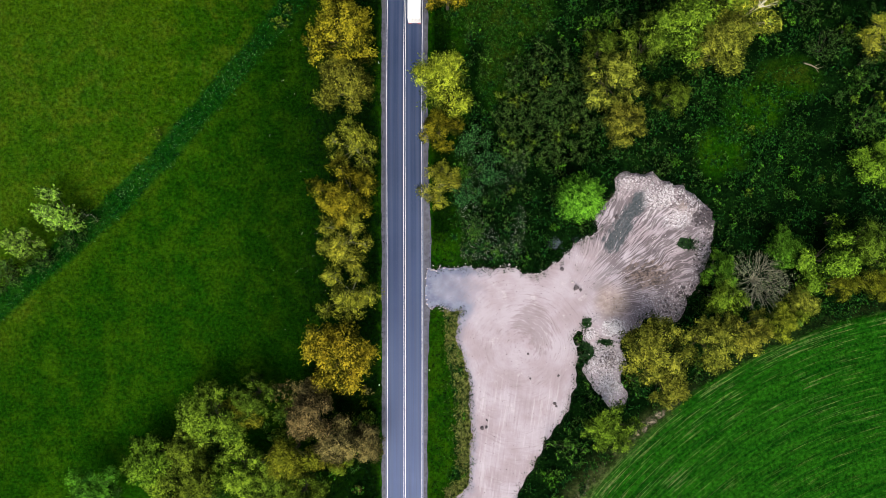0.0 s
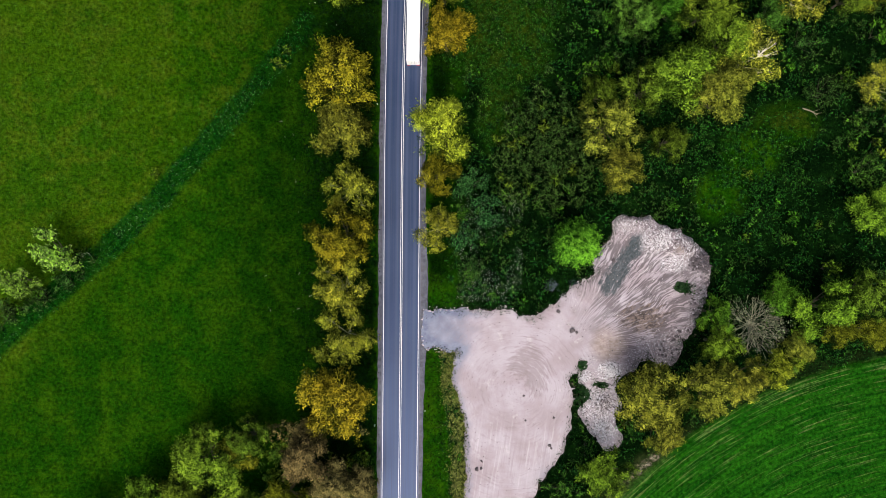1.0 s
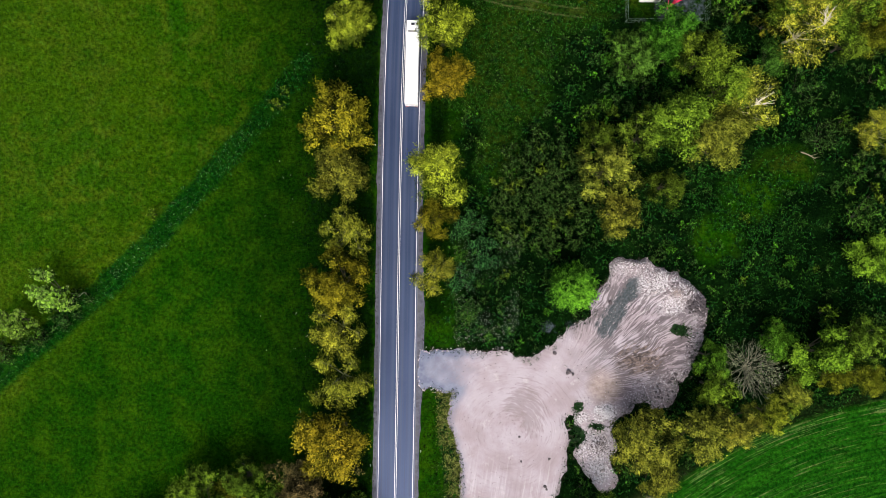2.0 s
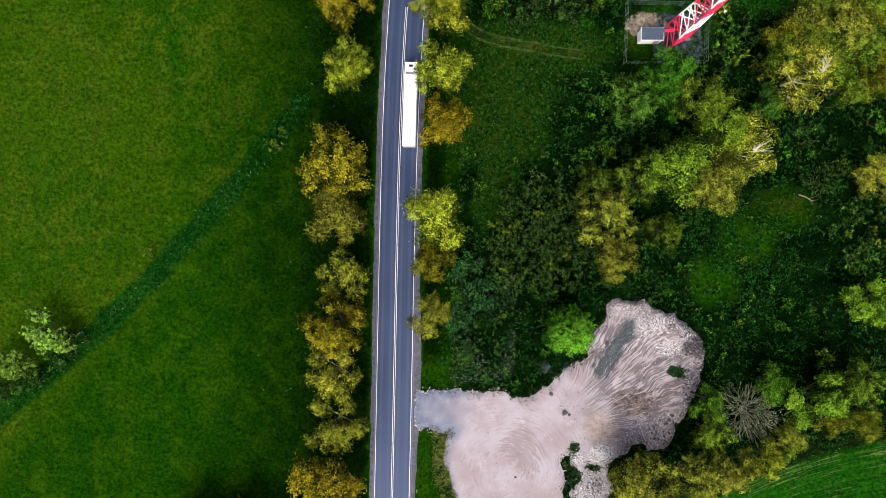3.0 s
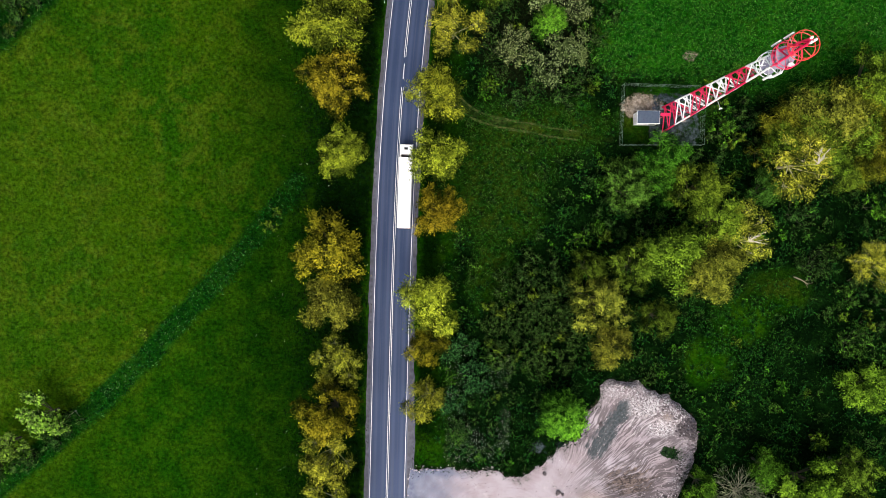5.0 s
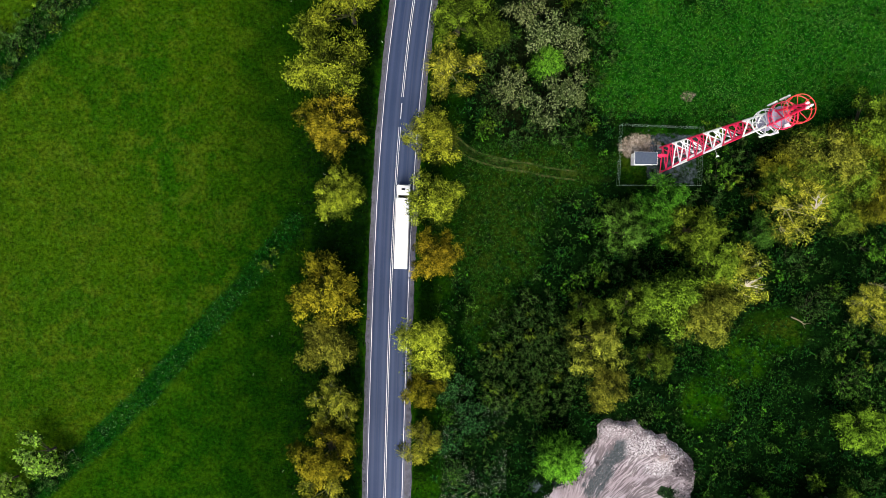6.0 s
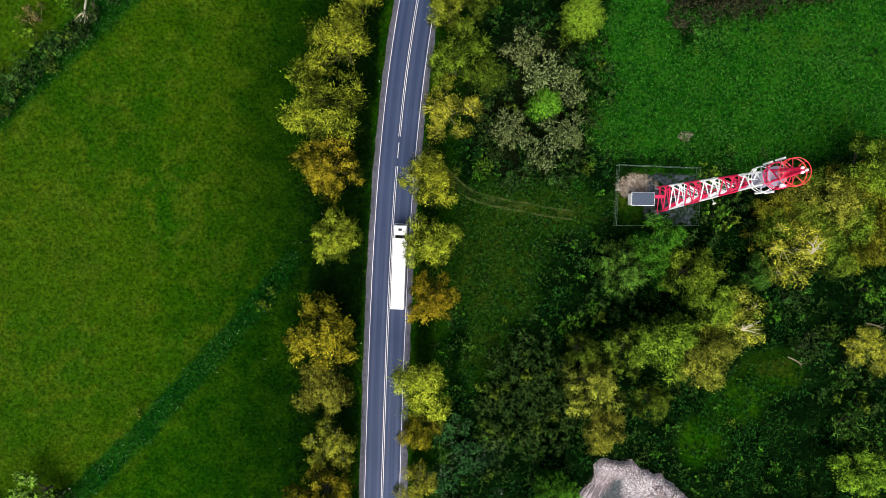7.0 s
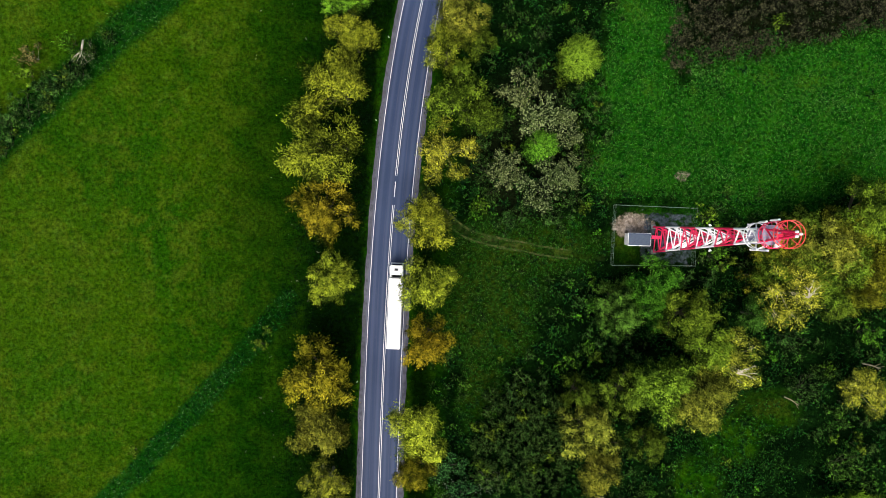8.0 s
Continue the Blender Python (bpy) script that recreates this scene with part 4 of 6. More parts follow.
stand([
    (0.8, 28.0, 6.7, 15.0, 'yellow'),
    (1.4, 44.9, 5.2, 18.0, 'amber'),
    (0.8, 54.1, 5.9, 15.0, 'yellow'),
    (0.7, 65.7, 5.9, 16.0, 'yellow'),
    (3.4, 79.0, 5.6, 13.0, 'pale'),
    (4.6, 87.4, 6.6, 15.0, 'moss'),
    (10.2, 85.6, 4.0, 12.0, 'olive'),
    (3.2, 97.2, 5.4, 14.0, 'yellow'),
    (5.3, 103.3, 5.6, 14.0, 'yellowolive'),
    (8.7, 99.6, 3.6, 9.0, 'olive'),
    (-0.2, 19.6, 4.4, 13.0, 'gold'),
    (0.3, 9.4, 4.6, 13.0, 'pale'),
], "overhanging the road edge", "trees along the east verge", "feathery")
stand([
    (-43.6, -33.8, 6.6, 11.0, 'moss'),
    (-47.6, -40.2, 5.0, 10.0, 'olive'),
    (-38.0, -33.6, 4.4, 8.0, 'umberolive'),
    (-35.4, -30.8, 4.6, 9.0, 'olive'),
    (-54.6, -42.3, 5.4, 11.0, 'fresh'),
    (-64.6, -47.8, 5.6, 10.0, 'green'),
    (-37.6, -44.6, 5.8, 10.0, 'moss'),
    (-46.7, -47.7, 6.4, 10.0, 'olive'),
    (-28.2, -41.9, 5.6, 11.0, 'umberolive'),
    (-24.2, -34.0, 5.6, 12.0, 'umber'),
    (-19.6, -38.8, 5.4, 11.0, 'umber'),
    (-31.5, -29.8, 3.5, 5.0, 'umber'),
    (-26.5, -49.2, 5.3, 10.0, 'olive'),
    (-19.4, -44.0, 2.4, 8.0, 'moss'),
    (-25.3, -31.1, 4.3, 7.0, 'umber'),
    (-20.3, -41.0, 4.3, 9.0, 'umberolive'),
    (-14.4, -40.1, 4.5, 9.0, 'umber'),
    (-41.0, -40.0, 4.0, 7.0, 'dark'),
    (-32.4, -46.7, 5.1, 9.0, 'olive'),
    (-51.0, -46.1, 4.8, 8.0, 'moss'),
], "in the thick copse by the road", "copse beside the road")
stand([
    (-71.3, 4.3, 4.9, 8.0, 'blossomgreen'),
    (-67.8, 3.9, 3.7, 5.0, 'twig'),
    (-78.4, -1.4, 4.1, 7.0, 'blossomgreen'),
    (-81.5, -6.8, 4.9, 5.0, 'dark'),
    (-75.8, -4.7, 3.9, 4.0, 'dark'),
    (-71.1, -0.9, 3.3, 4.0, 'dark'),
    (-54.5, 19.5, 1.7, 3.0, 'moss'),
    (-30.9, 41.1, 2.0, 3.0, 'moss'),
    (-29.6, 43.7, 1.6, 2.5, 'moss'),
], "in the field hedge", "field hedge shrubs")
stand([
    (-74.0, 94.0, 3.5, 5.0, 'tan'),
    (-67.0, 96.9, 2.8, 5.0, 'green'),
    (-63.9, 94.7, 3.1, 4.0, 'twig'),
    (-65.9, 91.5, 3.9, 4.0, 'dark'),
    (-70.9, 88.7, 4.6, 4.0, 'dark'),
    (-75.9, 84.3, 4.4, 4.0, 'dark'),
    (-75.0, 90.6, 2.8, 4.0, 'moss'),
    (-60.8, 98.2, 2.4, 3.0, 'dark'),
    (-78.9, 81.6, 4.4, 4.0, 'dark'),
    (-83.8, 78.5, 5.4, 6.0, 'moss'),
], "in the far field hedge", "far hedge shrubs")
stand([
    (17.1, 29.6, 6.1, 10.0, 'dark'),
    (23.3, 33.0, 5.1, 10.0, 'dark'),
    (18.1, 20.3, 5.9, 9.0, 'dark'),
    (24.9, 23.7, 5.3, 9.0, 'dark'),
    (20.7, 36.2, 4.5, 8.0, 'dark'),
    (28.8, 40.5, 2.8, 6.0, 'green'),
    (33.7, 43.7, 4.5, 8.0, 'dark'),
    (37.4, 49.8, 4.8, 9.0, 'deep'),
    (44.1, 56.3, 5.4, 8.0, 'green'),
    (36.6, 53.2, 3.7, 7.0, 'deep'),
    (33.0, 55.5, 1.6, 3.0, 'green'),
    (32.6, 51.1, 1.6, 3.0, 'green'),
], "at the edge of the wood", "dark wood edge")
stand([
    (31.9, 28.8, 6.0, 13.0, 'yellowolive'),
    (34.2, 21.2, 4.8, 12.0, 'yellowolive'),
    (29.9, 35.0, 3.6, 11.0, 'olive'),
    (49.9, 50.4, 5.9, 11.0, 'moss'),
    (57.4, 41.7, 6.4, 13.0, 'bare'),
    (44.5, 37.6, 7.1, 16.0, 'moss'),
    (50.2, 34.4, 5.5, 15.0, 'yellowolive'),
    (40.7, 41.6, 4.8, 10.0, 'dark'),
    (43.5, 26.3, 4.0, 10.0, 'olive'),
    (38.5, 35.6, 4.8, 12.0, 'olive'),
    (53.1, 56.6, 4.3, 8.0, 'dark'),
    (62.9, 50.6, 3.6, 8.0, 'deep'),
    (53.2, 44.6, 5.7, 13.0, 'moss'),
    (53.4, 37.6, 5.2, 14.0, 'yellowolive'),
    (42.5, 51.5, 4.8, 9.0, 'green'),
], "in the mixed wood", "mixed wood")
stand([
    (67.9, 55.5, 7.0, 14.0, 'bare'),
    (73.5, 63.8, 7.5, 13.0, 'yellowolive'),
    (80.7, 70.7, 6.4, 13.0, 'moss'),
    (66.1, 62.9, 5.3, 10.0, 'umberolive'),
    (59.6, 63.2, 4.7, 8.0, 'dark'),
    (63.0, 58.0, 4.5, 8.0, 'goldbrown'),
    (54.0, 68.8, 3.6, 5.0, 'fresh'),
    (78.2, 60.9, 5.7, 12.0, 'moss'),
    (77.5, 53.9, 4.1, 9.0, 'olive'),
    (84.2, 63.2, 6.3, 12.0, 'umberolive'),
    (55.6, 61.4, 3.5, 6.0, 'green'),
    (70.1, 60.6, 6.1, 12.0, 'olive'),
    (77.4, 66.5, 6.1, 12.0, 'umberolive'),
    (82.5, 58.9, 5.8, 11.0, 'umberolive'),
    (70.0, 67.2, 4.4, 10.0, 'olive'),
    (73.8, 57.6, 5.2, 12.0, 'moss'),
    (64.9, 59.3, 4.7, 11.0, 'moss'),
    (81.6, 55.6, 4.3, 9.0, 'umberolive'),
], "in the wood behind the mast", "wood behind the mast")
stand([
    (84.3, 37.7, 5.3, 9.0, 'pale'),
    (86.4, 30.1, 5.9, 8.0, 'dark'),
    (70.3, 46.4, 4.3, 6.0, 'dark'),
    (74.6, 36.6, 5.0, 5.0, 'dark'),
    (85.2, 48.0, 3.7, 6.0, 'green'),
    (79.6, 40.2, 1.8, 3.0, 'fresh'),
    (82.5, 21.8, 5.4, 6.0, 'deep'),
], "in the open scrub", "open scrub")
stand([
    (84.3, 13.5, 5.5, 9.0, 'fresh'),
    (39.7, -21.8, 6.9, 13.0, 'yellowolive'),
    (50.7, -20.2, 6.0, 13.0, 'yellowolive'),
    (57.9, -18.8, 4.8, 12.0, 'yellowolive'),
    (64.8, -16.9, 4.0, 10.0, 'yellow'),
    (53.8, -12.1, 4.2, 10.0, 'moss'),
    (53.5, -6.3, 3.8, 9.0, 'green'),
    (62.1, -9.0, 7.0, 9.0, 'grey'),
    (69.6, -12.4, 3.4, 8.0, 'yellowolive'),
    (69.0, -15.6, 2.6, 7.0, 'moss'),
    (77.2, -9.8, 3.3, 8.0, 'umberolive'),
    (66.8, -13.6, 2.6, 6.0, 'olive'),
    (73.5, -5.1, 6.1, 11.0, 'fresh'),
    (65.8, -2.5, 4.3, 9.0, 'green'),
    (76.8, 2.3, 2.8, 6.0, 'lime'),
    (81.1, -2.0, 4.8, 11.0, 'olive'),
    (68.2, -16.8, 1.5, 8.0, 'blossomgreen'),
], "in the field-side grove", "grove by the field")
stand([
    (81.8, -9.4, 4.4, 10.0, 'umberolive'),
    (43.0, -28.5, 4.4, 11.0, 'yellowolive'),
    (32.2, -36.8, 5.4, 11.0, 'moss'),
    (25.4, -42.3, 4.6, 5.0, 'deep'),
    (38.4, -28.9, 3.9, 6.0, 'deep'),
    (26.4, 6.9, 4.8, 12.0, 'vivid'),
    (6.0, 18.1, 3.7, 5.0, 'silver'),
    (9.0, 12.7, 4.2, 5.0, 'silver'),
    (5.0, 7.8, 3.3, 4.0, 'silver'),
    (6.7, 1.8, 4.2, 4.0, 'dark'),
    (30.0, -33.7, 3.1, 4.0, 'deep'),
], "beside the gravel yard", "plants round the yard")
stand([
    (27.9, 97.4, 4.3, 9.0, 'ball'),
    (17.4, 90.8, 4.3, 8.0, 'blossom'),
    (21.4, 85.5, 5.9, 9.0, 'blossom'),
    (26.0, 84.4, 4.5, 8.0, 'blossom'),
    (14.9, 76.2, 4.7, 8.0, 'blossom'),
    (22.7, 73.3, 6.0, 9.0, 'blossom'),
    (27.3, 76.2, 3.2, 7.0, 'blossom'),
    (21.4, 80.7, 3.4, 9.0, 'vivid'),
    (10.7, 69.3, 2.6, 5.0, 'fresh'),
    (14.1, 82.9, 5.6, 8.0, 'dark'),
    (30.4, 83.7, 4.3, 7.0, 'dark'),
    (30.6, 91.5, 4.3, 7.0, 'dark'),
], "in the blossoming thicket", "blossoming thicket")
stand([
    (15.2, 102.8, 2.9, 3.0, 'deep'),
    (21.1, 102.5, 2.7, 3.0, 'dark'),
    (17.9, 96.4, 3.5, 6.0, 'dark'),
    (66.1, 106.5, 2.4, 4.0, 'fresh'),
    (11.3, 76.2, 4.3, 6.0, 'dark'),
    (24.5, 67.7, 4.4, 5.0, 'dark'),
    (16.1, 66.9, 3.9, 4.0, 'dark'),
], "round the blossoming thicket", "blossoming thicket")

# loose shrubs under and between the trees
COMPOUND = (36.6, 58.9, 52.5, 70.6)


def free_ground(x, y, room):
    if abs(x - float(road_x(y))) < 8.5 + room or float(yard_gap(x, y)) < room + 0.4:
        return False
    if math.hypot(x - FIELD[0], y - FIELD[1]) < FIELD[2] + 1.2 + room:
        return False
    if COMPOUND[0] - room - 1 < x < COMPOUND[2] + room + 1 and COMPOUND[1] - room - 1 < y < COMPOUND[3] + room + 1:
        return False
    return float(strokes_gap(np.array(x), np.array(y), TRACK)) > room + 1.2


def thicket(name, spots, tone, label, shape="bush"):
    """Many small bushes grown into each other, as one mass."""
    rows, young_lit = [], []
    for x, y, r, h in spots:
        me = variants(shape)[int(plant_rng.integers(6))][1]
        co = np.empty(len(me.vertices) * 3, np.float32)
        me.vertices.foreach_get("co", co)
        age = np.empty(len(me.vertices), np.float32)
        me.attributes["young_lit"].data.foreach_get("value", age)
        a = plant_rng.uniform(0, 6.28)
        co = co.reshape(-1, 3) * np.array([r / SHAPES[shape][0], r / SHAPES[shape][0], h / SHAPES[shape][2]])
        co = co @ np.array([[math.cos(a), math.sin(a), 0], [-math.sin(a), math.cos(a), 0], [0, 0, 1]])
        rows.append(co + np.array([x, y, float(land(x, y))]))
        young_lit.append(age)
    verts = np.concatenate(rows)
    me = quad_mesh(name, verts, np.arange(len(verts)).reshape(-1, 3), smooth=False)
    give(me, "young_lit", np.concatenate(young_lit))
    me.materials.append(tone)
    return tagged(new(name, me), label, "thicket", kind="stuff")


loose = {}
placed = 0
while placed < 150:
    x, y = plant_rng.uniform(4, 100), plant_rng.uniform(-50, 118)
    r = plant_rng.uniform(0.9, 2.4)
    if not free_ground(x, y, r) or plant_rng.random() < (1.0 if y > 68 else 0.93) * float(in_glade(np.array(x), np.array(y))):
        continue
    tone = ("deep", "dark", "green", "dark", "deep", "olive", "green")[int(plant_rng.integers(7))]
    if y > 98 and x > 45:
        tone = "brown" if plant_rng.random() < 0.85 else "dark"
    loose.setdefault(tone, []).append((x, y, r, r * plant_rng.uniform(0.9, 1.5)))
    placed += 1
for tone in sorted(loose):
    thicket("undergrowth_bushes", loose[tone], LEAF[tone], f"{LOOK[tone]} low bushes in the undergrowth of the wood")


copse = {}
while sum(map(len, copse.values())) < 120:
    x, y = plant_rng.uniform(-68, -13.5), plant_rng.uniform(-56, -27)
    if y > -30.5 + 0.62 * min(x + 34, 0.0):
        continue
    r = plant_rng.uniform(1.3, 2.6)
    tone = ("olive", "dark", "umberolive", "deep", "umber", "olive", "green")[int(plant_rng.integers(7))]
    if x < -40 and tone == "umber":
        tone = "moss"
    copse.setdefault(tone, []).append((x, y, r, r * plant_rng.uniform(1.0, 1.9)))
for tone in sorted(copse):
    thicket("undergrowth_bushes", copse[tone], LEAF[tone], f"{LOOK[tone]} bushes filling the copse by the road")
spots = []
for i in range(21):
    for k in range(9):
        x, y = 46.5 + 2.7 * i + plant_rng.normal() * 0.8, 97.5 + 2.5 * k + 0.25 * (2.7 * i) + plant_rng.normal() * 0.8
        if y < 119 and math.hypot(x - 66.1, y - 106.5) > 2.5:
            spots.append((x, y, plant_rng.uniform(1.7, 2.9), plant_rng.uniform(1.6, 3.2)))
thicket("thicket", spots, LEAF["brown"], "dense dark brown leafless thicket at the meadow edge")
spots = []
for k in range(130):
    a, d = 2.4 * k, math.sqrt((k + 0.5) / 130)
    x, y = 21.0 + 10.5 * d * math.cos(a) + plant_rng.normal() * 0.5, 23.5 + 11 * d * math.sin(a) + plant_rng.normal() * 0.5
    if float(yard_gap(x, y)) > 1.0:
        spots.append((x, y, plant_rng.uniform(0.9, 1.7), plant_rng.uniform(2.0, 4.6)))
thicket("thicket", spots, LEAF["dark"], "dense dark olive thicket with pale shoot tips", "shoots")
scrub = {"deep": [], "dark": [], "green": []}
while sum(map(len, scrub.values())) < 330:
    x, y = plant_rng.uniform(3, 100), plant_rng.uniform(-55, 112)
    r = plant_rng.uniform(0.7, 1.7)
    if not free_ground(x, y, r * 0.4) or plant_rng.random() < (1.0 if y > 68 else 0.85) * float(in_glade(np.array(x), np.array(y))) or (y > 96 + 0.25 * (x - 48) and x > 44):
        continue
    tone = "dark" if float(wavy(x, y, 9.0, 3)) > 0.25 else ("green" if plant_rng.random() < 0.22 else "deep")
    scrub[tone].append((x, y, r, r * plant_rng.uniform(0.7, 1.2)))
for tone, look_of in (("deep", "deep green low scrub and brambles under the trees"), ("dark", "dark olive low scrub under the trees"), ("green", "fresh green seedlings and low scrub in the wood")):
    thicket("scrub", scrub[tone], LEAF[tone], look_of, "scrub")
for k in range(30):
    s = (k + plant_rng.random()) / 30
    x, y = -86 + 25 * s + plant_rng.normal() * 1.3, 72.5 + 25 * s + plant_rng.normal() * 1.1
    plant(x, y, plant_rng.uniform(1.3, 2.4), plant_rng.uniform(1.8, 3.6), ("dark", "olive", "dark", "deep")[k % 4], "bush", "in the far field hedge", "far hedge shrubs")
for k in range(14):
    s = (k + plant_rng.random()) / 14
    x, y = -88 + 22 * s + plant_rng.normal(), -13.5 + 17 * s + plant_rng.normal()
    plant(x, y, plant_rng.uniform(1.2, 2.2), plant_rng.uniform(1.6, 3.2), ("dark", "deep", "green")[k % 3], "bush", "in the field hedge", "field hedge shrubs")
for x, y, r, h in ((13.5, 86.5, 3.4, 5.5), (19, 93.5, 3.0, 5), (25.5, 89.5, 3.2, 5.5), (30.5, 79, 3.0, 5), (19, 69.5, 3.0, 4.5), (12.5, 72, 2.8, 4.5), (28.5, 71, 2.6, 4), (10.5, 81, 3.0, 5)):
    plant(x, y, r, h, "dark", "bush", "under the blossoming thicket", "blossoming thicket")
# ferns and young saplings: a star of arching fronds each
def ferns(name, count, tone, label, seed, choose, arms=(5, 9), long=(0.5, 1.25)):
    rng = np.random.default_rng(seed)
    pts, ways, size, young_lit = [], [], [], []
    while count:
        x, y = rng.uniform(2, 102), rng.uniform(-57, 115)
        if not choose(x, y, rng) or not free_ground(x, y, 0.3):
            continue
        count -= 1
        z, reach, turn = float(land(x, y)), rng.uniform(*long), rng.uniform(0, 6.28)
        n = int(rng.integers(*arms))
        stems = int(rng.integers(1, 4))
        hubs = rng.normal(size=(stems, 2)) * 0.7 * (stems > 1)
        for k in range(n):
            hx, hy = hubs[k % stems]
            a = turn + 6.28 * k / n + rng.normal() * 0.3
            s = np.linspace(0.12, 1, 8)
            far = reach * rng.uniform(0.65, 1.15)
            lift = rng.uniform(0.4, 1.1)
            p = np.stack([x + hx + math.cos(a) * far * s, y + hy + math.sin(a) * far * s, z + 0.2 + far * lift * (1.4 * s - 0.9 * s * s)], 1)
            for side in (-1, 1):
                pts.append(p)
                ways.append(np.tile([math.cos(a + side * 0.7), math.sin(a + side * 0.7), 0.2], (8, 1)))
                size.append(0.2 * far * (1.15 - 0.75 * s))
                young_lit.append(0.35 + 0.6 * s)
    pts, ways, size, young_lit = (np.concatenate(some) for some in (pts, ways, size, young_lit))
    me = spray_mesh(name, pts, ways, size, rng, np.clip(young_lit + rng.normal(size=len(young_lit)) * 0.08, 0, 1), 0.42, 0.25)
    me.materials.append(tone)
    return tagged(new(name, me), label, "ferns", kind="stuff")


def in_wood(x, y, rng):
    if y > 95 + 0.25 * (x - 48) and x > 44 or math.hypot(x - FIELD[0], y - FIELD[1]) < FIELD[2] + 1.5:
        return False
    if math.hypot((x - 21.5) / 10, (y - 23.5) / 10.5) < 1:
        return rng.random() < 0.15
    return rng.random() > (0.985 if y > 68 else 0.8) * float(in_glade(np.array(x), np.array(y)))


FERN = leafy("fern_fronds", (0.019, 0.052, 0.007), (0.009, 0.03, 0.004), val=0.45)
BROWN_FERN = leafy("brown_fern_fronds", (0.028, 0.047, 0.008), (0.013, 0.025, 0.004), val=0.45)
GREEN_FERN = leafy("green_fern_fronds", (0.016, 0.05, 0.005), (0.008, 0.028, 0.003), val=0.45, green=-0.004)
ferns("ferns", 1300, FERN, "olive-green ferns and saplings on the wood floor", 51, in_wood)
ferns("ferns", 600, BROWN_FERN, "yellow-brown ferns and saplings on the wood floor", 52, lambda x, y, r: in_wood(x, y, r) and float(wavy(x, y, 7.0, 5)) > 0.0)
ferns("ferns", 520, GREEN_FERN, "fresh green ferns and seedlings on the wood floor", 53, lambda x, y, r: in_wood(x, y, r) and float(wavy(x, y, 7.0, 5)) < 0.1)

ferns("ferns", 260, GREEN_FERN, "fresh green seedlings in the small glade", 54, lambda x, y, r: math.hypot((x - 60) / 15, (y - 22) / 15) < r.random(), (5, 9), (0.4, 0.95))

# low weeds and grass, too many to count
def scatter(name, count, area, choose, size, lift, leaves, tone, label, category, seed, inside=False, slim=0.2):
    rng = np.random.default_rng(seed)
    x, y = rng.uniform(area[0], area[1], count), rng.uniform(area[2], area[3], count)
    ok = choose(x, y, rng.random(count)) & (np.abs(x - road_x(y)) > 4.9) & ((yard_gap(x, y) > -0.15) | inside) & ~((x > 36.4) & (x < 52.7) & (y > 58.7) & (y < 70.8)) & (strokes_gap(x, y, TRACK) + 0.4 * wavy(x, y, 2.0) > 0.45)
    x, y = x[ok], y[ok]
    z = yard_height(x, y) if inside else land(x, y)
    spot = rng.uniform(size[0], size[1], len(x))
    at = np.repeat(np.stack([x, y, z], 1), leaves, 0)
    s = np.repeat(spot, leaves)
    w = rng.normal(size=(len(at), 3))
    w[:, 2] = np.abs(w[:, 2]) * 0.7
    at = at + w * (s * 0.55)[:, None]
    me = leaf_mesh(name, at, w, s * rng.uniform(0.3, 0.62, len(at)), rng, lift, 0.7, rng.uniform(0.6, 0.95, len(at)), slim)
    me.materials.append(tone)
    return tagged(new(name, me), label, category, kind="stuff")


def on_crop(x, y):
    return np.hypot(x - FIELD[0], y - FIELD[1]) < FIELD[2] + 0.4


BLADES = leafy("meadow_blades", (0.017, 0.052, 0.001), (0.03, 0.058, 0.0015), (0.04, 0.08, 0.005), 0.05, 0.4, lift=1.6)
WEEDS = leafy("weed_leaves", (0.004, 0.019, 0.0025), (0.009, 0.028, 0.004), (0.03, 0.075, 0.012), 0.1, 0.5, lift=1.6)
TALL = leafy("tall_hedge_grass", (0.009, 0.046, 0.003), (0.02, 0.062, 0.005), (0.09, 0.17, 0.05), 0.14, 0.4, lift=1.5)
LONG = leafy("long_grass", (0.018, 0.08, 0.003), (0.04, 0.104, 0.005), (0.07, 0.17, 0.02), 0.22, 0.4, lift=1.6)
# near-black blades: shade under the roadside trees is in their colour
SHADED_RANK = leafy("shaded_rank_grass", (0.0016, 0.0075, 0.0007), (0.0032, 0.0115, 0.0009), (0.014, 0.034, 0.004), 0.06, 0.5, lift=1.6)
CLEARING = leafy("clearing_grass", (0.015, 0.046, 0.003), (0.03, 0.06, 0.004), (0.06, 0.1, 0.018), 0.12, 0.4, lift=1.5)
PALE_BLADES = leafy("pale_grass", (0.085, 0.19, 0.025), (0.05, 0.14, 0.015), (0.2, 0.29, 0.09), 0.25, 0.4, lift=1.6)
PETALS = painted("white_petals", (0.55, 0.56, 0.5), 0.8)
STRAW = leafy("dry_verge_grass", (0.14, 0.14, 0.03), (0.075, 0.1, 0.018), (0.28, 0.26, 0.1), 0.1, 0.35, lift=1.6)
scatter("meadow_grass", 26000, (-95, -14, -60, 125), lambda x, y, r: (r < 0.8) & (road_x(y) - x > 26 + 10 * r), (0.16, 0.42), 0.8, 2, BLADES, "short tufted meadow grass", "grass", 21)
scatter("meadow_grass", 34000, (28, 105, 66, 112), lambda x, y, r: (in_glade(x, y) > 0.3), (0.28, 0.75), 0.7, 4, LONG, "long green grass in the meadow by the mast", "grass", 22)
scatter("meadow_grass", 24000, (0, 60, 26, 68), lambda x, y, r: (in_glade(x, y) > 0.3), (0.26, 0.62), 0.7, 4, CLEARING, "long olive-green grass in the clearings", "grass", 36)
